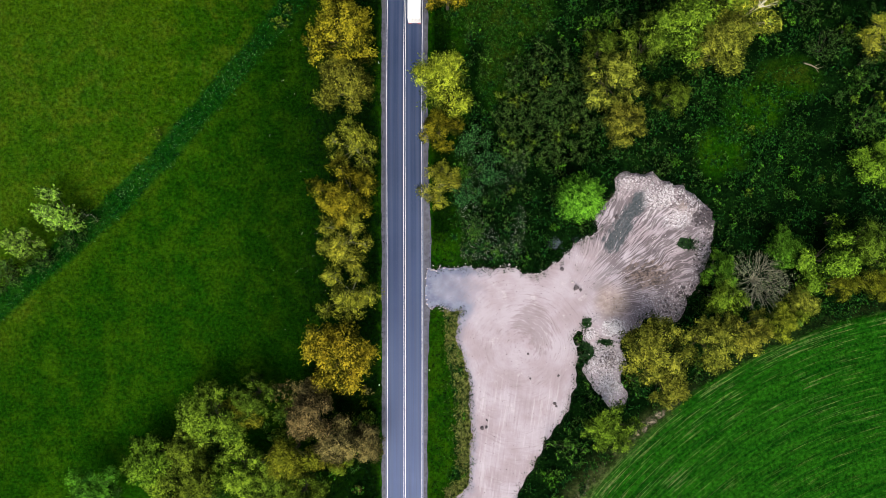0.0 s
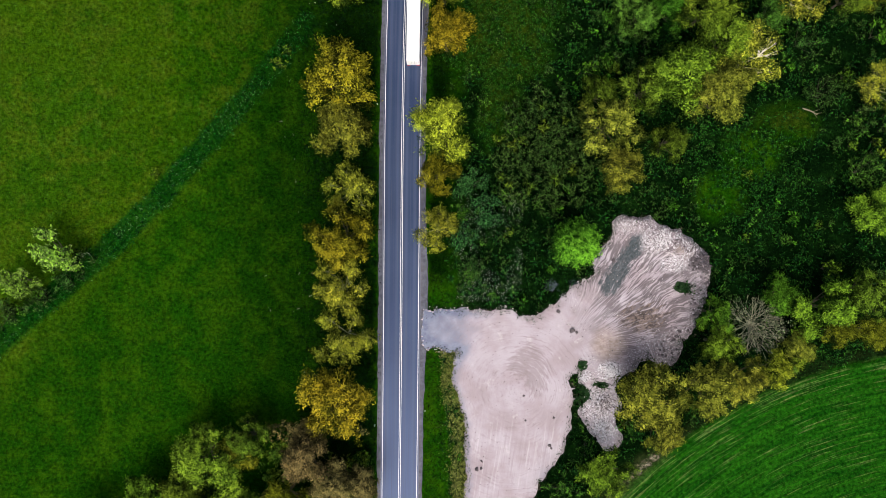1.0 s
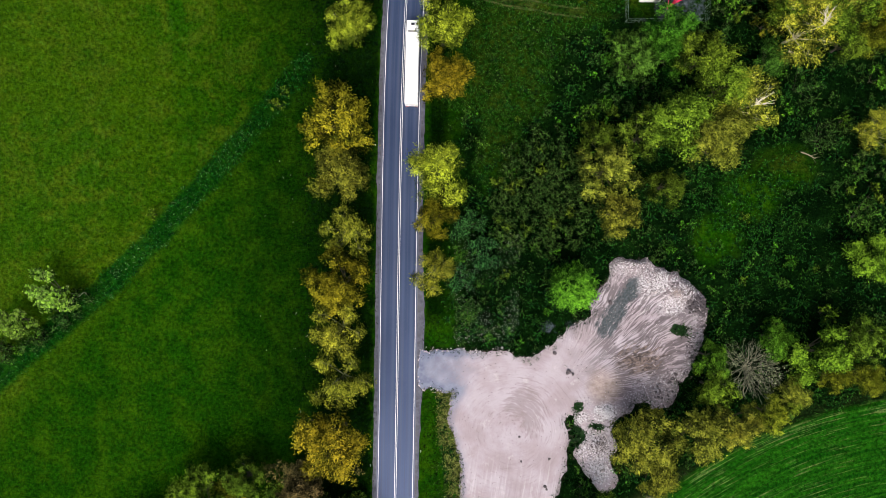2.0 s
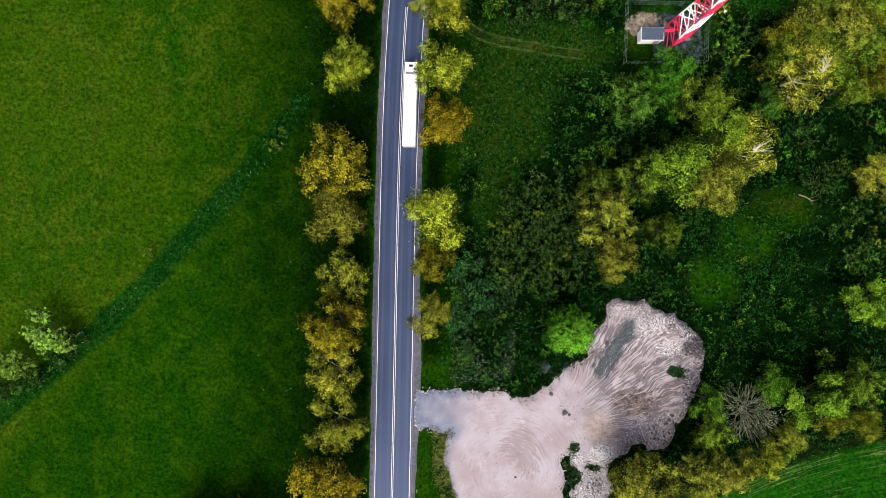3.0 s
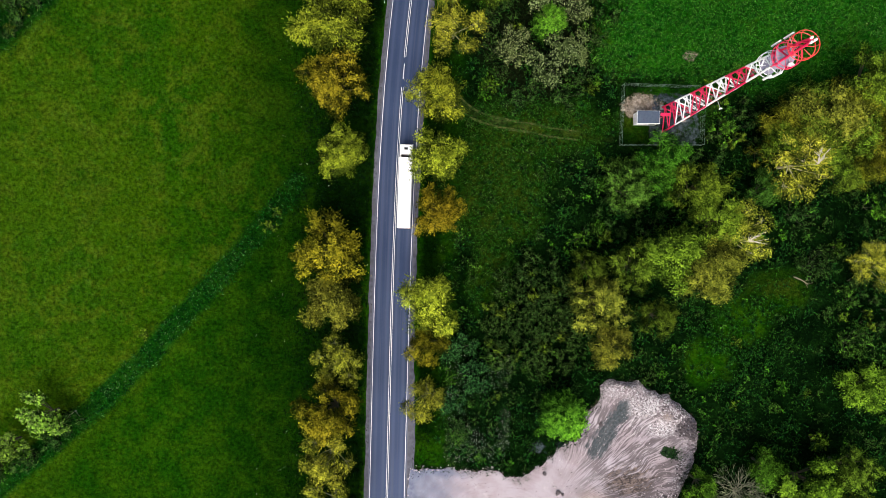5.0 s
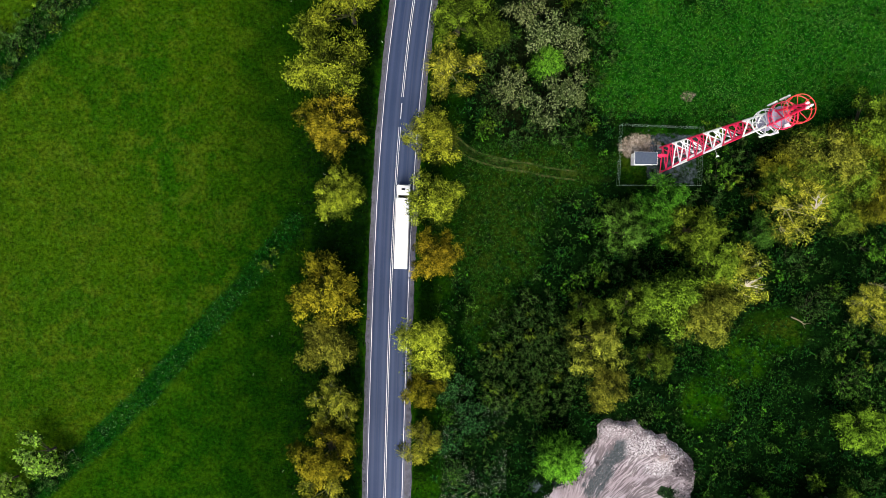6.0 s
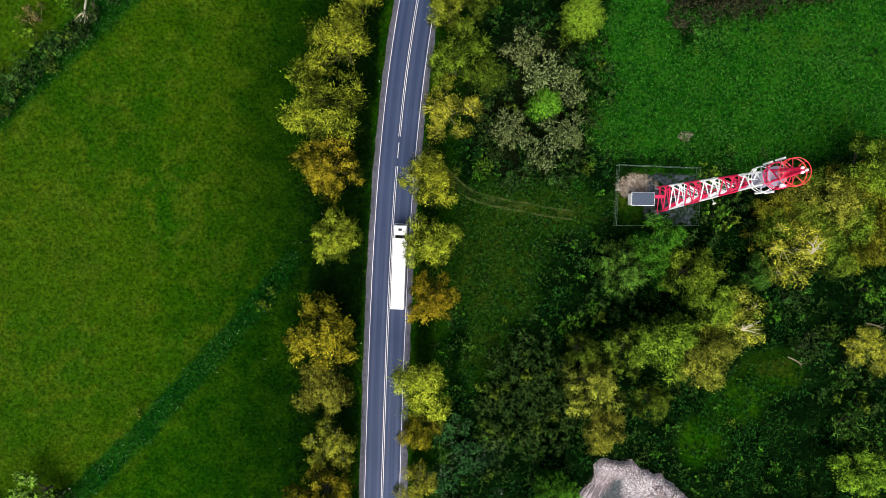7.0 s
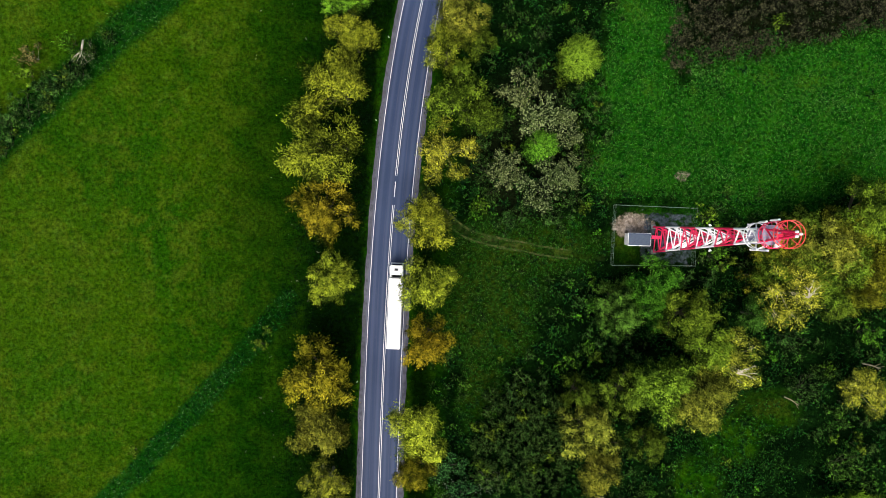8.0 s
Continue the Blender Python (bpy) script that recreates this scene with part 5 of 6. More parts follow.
scatter("meadow_grass", 15000, (46, 105, 70, 100), lambda x, y, r: (in_glade(x, y) > 0.3) & (wavy(x * 0.5 + y * 0.35, y, 1.6, 6) + 0.6 * wavy(x, y, 5.0, 3) > 1.05 - 0.75 * r), (0.25, 0.6), 0.7, 3, PALE_BLADES, "pale bent grass stalks in drifts across the meadow", "grass", 39, slim=0.13)
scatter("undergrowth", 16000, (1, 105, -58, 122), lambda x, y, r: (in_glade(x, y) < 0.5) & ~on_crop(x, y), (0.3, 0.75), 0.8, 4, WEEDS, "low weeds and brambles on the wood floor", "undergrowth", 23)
scatter("hedge_grass", 16000, (-95, -25, -30, 52), lambda x, y, r: strokes_gap(x, y, HEDGE) + 0.4 * wavy(x, y, 2.2) < 1.5 + 1.3 * r * r, (0.3, 0.7), 0.6, 6, TALL, "tall rank grass along the field hedge", "grass", 24)
scatter("hedge_grass", 14000, (-95, -40, 58, 125), lambda x, y, r: strokes_gap(x, y, FAR_HEDGE) + 0.8 * wavy(x, y, 2.2) < 2.2 + 2.4 * r * r, (0.3, 0.7), 0.6, 6, TALL, "tall rank grass along the far field hedge", "grass", 28)
scatter("verge_grass", 14000, (1, 9, -60, -14), lambda x, y, r: yard_gap(x, y) < 0.6 + 2.8 * r, (0.25, 0.7), 0.6, 5, STRAW, "dry yellowish grass on the bank beside the yard", "grass", 25)
scatter("verge_grass", 16000, (-30, -11, -60, 118), lambda x, y, r: road_x(y) - x < 15 + 6 * r, (0.3, 0.75), 0.6, 4, SHADED_RANK, "rank grass beneath the roadside trees, painted dark with their shade", "grass", 27)
scatter("verge_grass", 9000, (-14, 6, -60, 118), lambda x, y, r: np.abs(np.abs(x - road_x(y)) - 6.5) < 2.2, (0.25, 0.6), 0.7, 4, SHADED_RANK, "rough grass on the road verge", "grass", 26)

scatter("edge_tufts", 26000, (-3, 58, -60, 14), lambda x, y, r: (yard_gap(x, y) < 0.9) & (yard_gap(x, y) > -0.6 - 0.5 * r), (0.2, 0.5), 0.8, 5, WEEDS, "ragged weed tufts along the edge of the yard", "weeds", 35, True)
scatter("yard_weeds", 2400, (27, 54, -34, 1), lambda x, y, r: (np.hypot((x - 49.6) / 2.6, (y + 1.8) / 1.5) < 0.4 + 0.6 * r) | np.logical_or.reduce([np.hypot((x - a) / p, (y - b) / q) + 0.4 * wavy(x, y, 0.9, 5) < 0.1 + 1.3 * r for a, b, p, q in WEEDY]), (0.4, 0.9), 0.8, 9, WEEDS, "weeds growing through the gravel", "weeds", 33, True)
scatter("wild_flowers", 3600, (4, 17, -5, 17), lambda x, y, r: wavy(x, y, 2.6, 4) > 0.5 - r, (0.1, 0.2), 0.9, 1, PETALS, "small whitish flower heads among the weeds", "flowers", 38, slim=0.6)
scatter("meadow_flowers", 420, (-34, -20, -20, 118), lambda x, y, r: r < 0.16, (0.2, 0.36), 0.9, 2, PETALS, "scattered white flower heads in the meadow", "flowers", 31)

# ---------------------------------------------------------------- fallen logs
def fallen_log(x, y, long, turn):
    log = thing("fallen_log", "pale barkless fallen log lying in the undergrowth", "log", (x, y, float(land(x, y)) + 0.45), turn, "fallen logs")
    bm = bmesh.new()
    bar(bm, (-long / 2, 0, -0.25), (0, 0.1, 0.15), 0.17, 0.14, 8)
    bar(bm, (0, 0.1, 0.15), (long / 2, -0.1, 0.6), 0.14, 0.08, 8)
    stem = part("stem", bm, GREY_WOOD, log)
    bm = bmesh.new()
    for s, w in ((0.15, 0.9), (0.3, -0.8), (0.42, 0.6)):
        bar(bm, (long * s, 0, 0.3), (long * s + 0.8, w, 0.8), 0.06, 0.025, 6)
    part("branch_stub", bm, GREY_WOOD, stem)


for x, y, long, turn in ((73.4, 33.5, 2.8, -28), (88.6, 41.0, 3.2, -12)):
    fallen_log(x, y, long, turn)

def dead_tree(x, y, turn):
    tree = thing("dead_tree", "bleached white fallen dead tree in the field hedge", "dead tree", (x, y, float(land(x, y)) + 0.5), turn)
    rng = np.random.default_rng(3)
    bm = bmesh.new()
    bar(bm, (0, 2.2, 0.9), (0.1, 1.0, 1.3), 0.16, 0.2, 8)
    bar(bm, (0.1, 1.0, 1.3), (0, -0.4, 1.5), 0.2, 0.15, 8)
    stem = part("stem", bm, PALE_BARK, tree)
    bm = bmesh.new()
    for a in (-115, -100, -84, -70, -62, -140):
        at, way, thin = Vector((0, -0.2 + 0.5 * rng.random(), 1.5)), Vector((math.cos(radians(a)), math.sin(radians(a)), 0.1)), 0.09
        for reach in (1.0, 0.9, 0.7):
            end = at + (way + Vector(rng.normal(size=3)) * 0.22).normalized() * reach
            bar(bm, at, end, thin, thin * 0.6, 5)
            at, thin = end, thin * 0.6
    part("branch", bm, PALE_BARK, stem)


dead_tree(-65.2, 95.4, 0)

# ---------------------------------------------------------------- lattice mast
CONCRETE = painted("weathered_concrete", (0.2, 0.2, 0.19), 0.9, wear=0.35)
SECTIONS = [(0.0, 6.0, "red"), (6.0, 12.4, "white"), (12.4, 18.3, "red"), (18.3, 24.6, "white"), (24.6, 30.4, "red"), (30.4, 36.6, "white"), (36.6, 44.2, "red")]


def half_width(z):
    return 2.45 - 1.62 * min(z / 36.6, 1.0) - 0.6 * max(z - 40.0, 0.0) / 4.2


def lattice_mast(x, y, turn):
    mast = thing("lattice_mast", "tall red and white steel lattice radio mast", "mast", (x, y, 0.0), turn)
    corner = [(-1, -1), (0.73, 0), (-1, 1)]
    for z0, z1, tone in SECTIONS:
        paint = RED_PAINT if tone == "red" else WHITE_PAINT
        w0, w1 = half_width(z0), half_width(z1)
        bm = bmesh.new()
        for i in range(3):
            (px, py), (qx, qy) = corner[i], corner[(i + 1) % 3]
            bar(bm, (px * w1, py * w1, z1), (qx * w1, qy * w1, z1), 0.09)
        section = part("mast_section", bm, paint, mast, f"{tone} painted steel lattice")
        for i in range(3):
            (px, py), (qx, qy) = corner[i], corner[(i + 1) % 3]
            bm = bmesh.new()
            bar(bm, (px * w0, py * w0, z0), (px * w1, py * w1, z1), 0.16, sides=8)
            part("leg", bm, paint, section)
            for k in range(4):
                a, b = z0 + (z1 - z0) * k / 4, z0 + (z1 - z0) * (k + 1) / 4
                wa, wb = half_width(a), half_width(b)
                bm = bmesh.new()
                if k % 2:
                    bar(bm, (px * wa, py * wa, a), (qx * wb, qy * wb, b), 0.11)
                else:
                    bar(bm, (qx * wa, qy * wa, a), (px * wb, py * wb, b), 0.11)
                part("brace", bm, paint, section)
    bm = bmesh.new()
    for s in (-0.25, 0.25):
        bar(bm, (s, 0.3, 0.2), (s, 0.3, 41.5), 0.035)
    for k in range(102):
        bar(bm, (-0.25, 0.3, 0.5 + 0.4 * k), (0.25, 0.3, 0.5 + 0.4 * k), 0.018, sides=4)
    part("ladder", bm, GALVANISED, mast)
    bm = bmesh.new()
    for k in range(3):
        bar(bm, (-0.15 + 0.15 * k, -0.3, 0.2), (-0.15 + 0.15 * k, -0.3, 40), 0.025)
    part("cable_run", bm, BLACK_PLASTIC, mast)
    for z, r, mat in ((34.4, 1.75, WHITE_PAINT), (38.4, 1.75, RED_PAINT), (42.0, 1.75, ORANGE_PAINT)):
        bm = bmesh.new()
        for h in (0.0, 0.9):
            hoop(bm, (0, 0, z + h), r, 0.045 if h else 0.06)
        for k in range(8):
            a = 6.283 * k / 8
            tip = (r * math.cos(a), r * math.sin(a), z)
            bar(bm, (0.45 * math.cos(a), 0.45 * math.sin(a), z), tip, 0.045)
            bar(bm, tip, (tip[0], tip[1], z + 0.9), 0.035)
        part("guard_ring", bm, mat, mast)
    for z, r in ((34.3, 1.2), (37.0, 1.35), (38.4, 1.35)):
        bm = bmesh.new()
        bmesh.ops.create_cone(bm, cap_ends=True, segments=16, radius1=r, radius2=r, depth=0.06)
        bm.transform(Matrix.Translation((0, 0, z)))
        part("platform", bm, GRATING, mast, "grey steel grating platform")
    for a, z, r in ((112, 40.6, 1.9), (122, 38.2, 1.9), (262, 37.0, 1.9), (250, 35.2, 1.9)):
        bm = bmesh.new()
        c, s = math.cos(radians(a)), math.sin(radians(a))
        bar(bm, (c * 0.8, s * 0.8, z), (c * r, s * r, z), 0.05)
        bar(bm, (c * r, s * r, z - 1.1), (c * r, s * r, z + 1.2), 0.05)
        made = bmesh.new()
        box(made, (0.06, -0.16, -1.0), (0.24, 0.16, 1.0), 0.03)
        made.transform(Matrix.Translation((c * r, s * r, z)) @ Matrix.Rotation(radians(a), 4, "Z"))
        arm = part("antenna_bracket", bm, GALVANISED, mast)
        part("panel_antenna", made, WHITE_PAINT, arm, "white panel antenna")
    for a, z, size in ((285, 39.0, 0.5), (80, 32.0, 0.35), (-70, 18.0, 0.3), (70, 18.0, 0.3)):
        bm = bmesh.new()
        bmesh.ops.create_cone(bm, cap_ends=True, segments=20, radius1=size * 0.55, radius2=size, depth=size * 0.9)
        away = half_width(z) + 0.55
        bm.transform(Matrix.Translation((away * math.cos(radians(a)), away * math.sin(radians(a)), z)) @ Matrix.Rotation(radians(a), 4, "Z") @ Matrix.Rotation(radians(90), 4, "Y"))
        dish = part("dish_antenna", bm, WHITE_PAINT, mast, "white drum-shaped dish")
        bm = bmesh.new()
        bar(bm, (0, 0, z), (away * math.cos(radians(a)), away * math.sin(radians(a)), z), 0.05)
        part("dish_arm", bm, GALVANISED, dish)
    for k in range(3):
        bm = bmesh.new()
        c, s = 0.32 * math.cos(2.1 * k), 0.32 * math.sin(2.1 * k)
        bar(bm, (c, s, 44.1), (c, s, 44.5), 0.17, 0.17, 10)
        bar(bm, (c, s, 44.5), (c, s, 44.7), 0.17, 0.06, 10)
        part("beacon", bm, WHITE_PAINT, mast, "white beacon lamp")
    bm = bmesh.new()
    bar(bm, (0, 0, 43.8), (0, 0, 45.6), 0.05, 0.02)
    part("lightning_rod", bm, GALVANISED, mast)
    for i in range(3):
        bm = bmesh.new()
        px, py = corner[i][0] * 2.45, corner[i][1] * 2.45
        box(bm, (px - 0.45, py - 0.45, -0.5), (px + 0.45, py + 0.45, 0.05), 0.04)
        part("footing", bm, CONCRETE, mast, "concrete footing")
    return mast


mast = lattice_mast(47.36, 64.28, 2.0)
# it leans a little to the north-west, as built
mast.matrix_world = pose(47.36, 64.28, 0.0, -1.91, -0.89, 0) @ pose(0, 0, 0, 0, 0, 2.0)


def equipment_cabin():
    cabin = thing("equipment_cabin", "white cabin with slate-blue sheet roof beside the mast", "cabin", (41.3, 64.1, -0.15), 1.0)
    bm = bmesh.new()
    box(bm, (-2.05, -1.1, 0), (2.05, 1.1, 2.6), 0.03)
    part("wall", bm, WHITE_PAINT, cabin)
    bm = bmesh.new()
    box(bm, (-2.2, -1.25, 2.6), (2.2, 1.25, 2.78), 0.02)
    part("roof_edge", bm, WHITE_PAINT, cabin)
    bm = bmesh.new()
    box(bm, (-2.12, -1.17, 2.785), (2.12, 1.17, 2.83), 0.01)
    for v in bm.verts:
        v.co.z += 0.03 * (v.co.y + 1.17) if v.co.z > 2.8 else 0.0
    part("roof", bm, BLUE_ROOF, cabin, "slate-blue sheet roofing")
    bm = bmesh.new()
    box(bm, (0.7, -1.15, 0.1), (1.65, -1.102, 2.15), 0.01)
    door = part("door", bm, GALVANISED, cabin)
    bm = bmesh.new()
    bar(bm, (0.8, -1.2, 1.05), (0.95, -1.2, 1.05), 0.02)
    part("handle", bm, BLACK_PLASTIC, door)
    bm = bmesh.new()
    box(bm, (2.052, -0.5, 1.4), (2.35, 0.4, 2.2), 0.03)
    part("air_conditioner", bm, WHITE_PAINT, cabin)
    return cabin


equipment_cabin()
bridge = thing("cable_bridge", "red steel cable bridge from cabin to mast", "cable bridge", (0, 0, 0))
bm = bmesh.new()
box(bm, (43.5, 64.35, 2.9), (45.4, 64.95, 3.0), 0.02)
part("tray", bm, RED_PAINT, bridge)
bm = bmesh.new()
bar(bm, (44.25, 64.4, -0.3), (44.25, 64.4, 2.9), 0.06)
bar(bm, (44.25, 64.9, -0.3), (44.25, 64.9, 2.9), 0.06)
part("support", bm, RED_PAINT, bridge)


def compound_fence():
    x0, y0, x1, y1 = COMPOUND
    corners = [(x0, y0), (x1 - 0.05, y0 + 0.45), (x1 - 0.2, y1 - 0.1), (x0 + 0.1, y1)]
    fence = thing("fence", "grey wire-mesh fence on steel posts round the mast", "fence")
    for i in range(4):
        (ax, ay), (bx, by) = corners[i], corners[(i + 1) % 4]
        long = math.hypot(bx - ax, by - ay)
        count = round(long / 2.6)
        for k in range(count):
            s = k / count
            x, y = ax + (bx - ax) * s, ay + (by - ay) * s
            bm = bmesh.new()
            bar(bm, (x, y, -0.5), (x, y, 2.15), 0.025, sides=8)
            bar(bm, (x, y, 2.15), (x, y, 2.19), 0.04, 0.02, sides=8)
            part("post", bm, FENCE_WIRE, fence)
        for z in (0.15, 1.1, 2.08):
            bm = bmesh.new()
            bar(bm, (ax, ay, z), (bx, by, z), 0.016 if z > 2 else 0.008)
            part("rail", bm, FENCE_WIRE, fence)
        bm = bmesh.new()
        for k in range(int(long / 0.5) + 5):
            for lean in (-2.0, 2.0):
                s0 = (k * 0.5 - 1.0 - lean / 2) / long
                s1 = s0 + lean / long
                if 0 <= s0 <= 1 and 0 <= s1 <= 1:
                    bar(bm, (ax + (bx - ax) * s0, ay + (by - ay) * s0, 0.12), (ax + (bx - ax) * s1, ay + (by - ay) * s1, 2.08), 0.003, sides=3)
        part("wire_mesh", bm, FENCE_WIRE, fence)


compound_fence()


# ---------------------------------------------------------------- articulated lorry
def articulated_lorry(x, y, turn):
    """Length along +y; the nose is at 8.1, the tail at -8.2."""
    lorry = thing("articulated_lorry", "white articulated lorry with a long box trailer, on the road", "lorry", (x, y, 0.06), turn)
    bm = bmesh.new()
    box(bm, (-1.27, -8.15, 1.15), (1.27, 5.35, 3.92), 0.07)
    trailer = part("trailer_box", bm, TRAILER_SKIN, lorry, "plain white trailer body")
    bm = bmesh.new()
    for s in (-1, 1):
        box(bm, (s * 1.24 - 0.045, -8.12, 3.925), (s * 1.24 + 0.045, 5.32, 3.955), 0.01)
    part("roof_rail", bm, GALVANISED, trailer)
    bm = bmesh.new()
    for s in (-0.63, 0.63):
        box(bm, (s - 0.6, -8.19, 1.2), (s + 0.6, -8.155, 3.85), 0.01)
    doors = part("rear_door", bm, WHITE_PAINT, trailer)
    bm = bmesh.new()
    for s in (-0.95, -0.3, 0.3, 0.95):
        bar(bm, (s, -8.22, 1.25), (s, -8.22, 3.8), 0.02)
    part("lock_rod", bm, GALVANISED, doors)
    bm = bmesh.new()
    for s in (-1, 1):
        box(bm, (s * 0.42 - 0.06, -8.0, 0.85), (s * 0.42 + 0.06, 7.4, 1.14))
    for k in range(9):
        box(bm, (-0.42, -7.6 + 1.8 * k, 0.9), (0.42, -7.5 + 1.8 * k, 1.1))
    part("chassis", bm, BLACK_PLASTIC, lorry)
    bm = bmesh.new()
    box(bm, (-0.95, 5.36, 1.16), (0.95, 5.94, 1.24), 0.01)
    part("catwalk", bm, BLACK_PLASTIC, lorry)
    bm = bmesh.new()
    box(bm, (-1.22, 5.95, 0.55), (1.22, 8.02, 3.3), 0.16)
    for v in bm.verts:
        if v.co.z > 2.2 and v.co.y > 7.5:
            v.co.y -= (v.co.z - 2.2) * 0.22
    cab = part("cab", bm, WHITE_PAINT, lorry, "white sleeper cab")
    bm = bmesh.new()
    box(bm, (-1.05, 6.0, 3.28), (1.05, 7.35, 3.62), 0.12)
    for v in bm.verts:
        if v.co.y > 6.8 and v.co.z > 3.35:
            v.co.z -= 0.16
    part("roof_fairing", bm, WHITE_PAINT, cab)
    bm = bmesh.new()
    box(bm, (-0.36, 6.78, 3.5), (0.36, 7.22, 3.56), 0.02)
    part("roof_hatch", bm, DARK_GLASS, cab, "dark glass roof hatch")
    bm = bmesh.new()
    bm.faces.new([bm.verts.new(c) for c in ((-1.05, 8.03, 1.9), (1.05, 8.03, 1.9), (1.0, 7.83, 2.95), (-1.0, 7.83, 2.95))])
    made = bmesh.ops.extrude_face_region(bm, geom=bm.faces[:])
    bmesh.ops.translate(bm, vec=(0, 0.03, 0.01), verts=[v for v in made["geom"] if isinstance(v, bmesh.types.BMVert)])
    part("windscreen", bm, DARK_GLASS, cab)
    bm = bmesh.new()
    box(bm, (-1.24, 7.9, 0.4), (1.24, 8.16, 0.95), 0.08)
    bumper = part("bumper", bm, WHITE_PAINT, cab)
    for s in (-1, 1):
        bm = bmesh.new()
        box(bm, (s * 0.95 - 0.2, 8.13, 0.66), (s * 0.95 + 0.2, 8.19, 0.86), 0.02)
        part("headlight", bm, GALVANISED, bumper)
        bm = bmesh.new()
        box(bm, (s * 1.42 - 0.1, 7.62, 2.0), (s * 1.42 + 0.1, 7.78, 2.75), 0.03)
        bar(bm, (s * 1.2, 7.68, 2.7), (s * 1.42, 7.7, 2.7), 0.03)
        part("mirror", bm, BLACK_PLASTIC, cab)
        bm = bmesh.new()
        box(bm, (s * 1.24 - 0.015, 6.95, 1.95), (s * 1.24 + 0.015, 7.65, 2.7), 0.01)
        part("side_window", bm, DARK_GLASS, cab)
        bm = bmesh.new()
        box(bm, (s * 1.1 - 0.13, 5.42, 0.9), (s * 1.1 + 0.13, 5.93, 3.2), 0.04)
        part("side_fairing", bm, WHITE_PAINT, cab)
        bm = bmesh.new()
        box(bm, (s * 1.0 - 0.2, 3.9, 0.45), (s * 1.0 + 0.2, 5.3, 1.0), 0.1)
        part("fuel_tank", bm, GALVANISED, lorry)
        bm = bmesh.new()
        box(bm, (s * 1.22 - 0.02, -3.0, 0.45), (s * 1.22 + 0.02, 2.2, 0.62))
        box(bm, (s * 1.22 - 0.02, -3.0, 0.78), (s * 1.22 + 0.02, 2.2, 0.95))
        part("side_guard", bm, GALVANISED, lorry)
        bm = bmesh.new()
        box(bm, (s * 0.9 - 0.28, -8.24, 0.85), (s * 0.9 + 0.28, -8.16, 1.02), 0.02)
        part("tail_light", bm, RED_LENS, lorry)
        for wy in (7.0, 3.3, -3.7, -5.0, -6.3):
            bm = bmesh.new()
            bmesh.ops.create_cone(bm, cap_ends=True, segments=24, radius1=0.5, radius2=0.5, depth=0.36)
            bmesh.ops.bevel(bm, geom=[e for e in bm.edges if abs(e.verts[0].co.z - e.verts[1].co.z) < 0.01], offset=0.06, segments=2, affect="EDGES")
            bm.transform(Matrix.Translation((s * 1.03, wy, 0.5)) @ Matrix.Rotation(radians(90), 4, "Y"))
            wheel = part("wheel", bm, RUBBER, lorry, "black rubber tyre")
            bm = bmesh.new()
            bmesh.ops.create_cone(bm, cap_ends=True, segments=20, radius1=0.29, radius2=0.29, depth=0.02)
            bm.transform(Matrix.Translation((s * 1.22, wy, 0.5)) @ Matrix.Rotation(radians(90), 4, "Y"))
            part("rim", bm, GALVANISED, wheel)
    return lorry


articulated_lorry(-5.0, 49.65, -0.4)


# ---------------------------------------------------------------- marker posts
def marker_post(x, y):
    post = thing("marker_post", "white plastic roadside marker post with black band", "marker post", (x, y, float(land(x, y)) - 0.02), 0, "marker posts along the road")
    bm = bmesh.new()
    box(bm, (-0.07, -0.05, 0), (0.07, 0.05, 0.72), 0.02)
    part("lower_post", bm, WHITE_PAINT, post)
    bm = bmesh.new()
    box(bm, (-0.071, -0.051, 0.72), (0.071, 0.051, 0.9), 0.01)
    part("band", bm, BLACK_PLASTIC, post)
    bm = bmesh.new()
    box(bm, (-0.07, -0.05, 0.9), (0.07, 0.05, 1.02), 0.02)
    part("cap", bm, WHITE_PAINT, post)


for y in (-30, 34.0, 85.3, 101.4):
    marker_post(float(road_x(y)) - 5.05, y)
for y in (-27, 20.0, 58.0, 90.0):
    marker_post(float(road_x(y)) + 5.0, y)


# ---------------------------------------------------------------- stones
def stone_rock(name, tones, scale):
    m = Mat(name, 0.85, 0.3)
    c = m.mix(m.object_random(), *tones)
    c = m.mix(m.band(m.island(), 0.5, 0.55, 0, 0.6), c, tones[0])
    c = m.mix(m.band(m.noise(scale, 4), 0.45, 0.7), c, tuple(v * 0.6 for v in tones[0]))
    m.colour(c)
    m.bump(m.noise(scale * 3, 4), 0.04, 0.6)
    return m.m


PALE_STONE = stone_rock("pale_broken_stone", ((0.34, 0.3, 0.3), (0.56, 0.53, 0.53)), 2.0)
DARK_STONE = stone_rock("dark_stone", ((0.06, 0.05, 0.055), (0.13, 0.11, 0.11)), 2.0)


def rock_shape(seed, fine=1):
    rng = np.random.default_rng(seed)
    bm = bmesh.new()
    bmesh.ops.create_icosphere(bm, subdivisions=fine, radius=1.0)
    for v in bm.verts:
        v.co *= rng.uniform(0.55, 1.25)
        v.co.z *= 0.62
    return bm


stones = []
for k in range(5):
    bm = rock_shape(k, 1)
    me = bpy.data.meshes.new("boulder")
    bm.to_mesh(me)
    bm.free()
    stones.append(me)
rock_rng = np.random.default_rng(5)


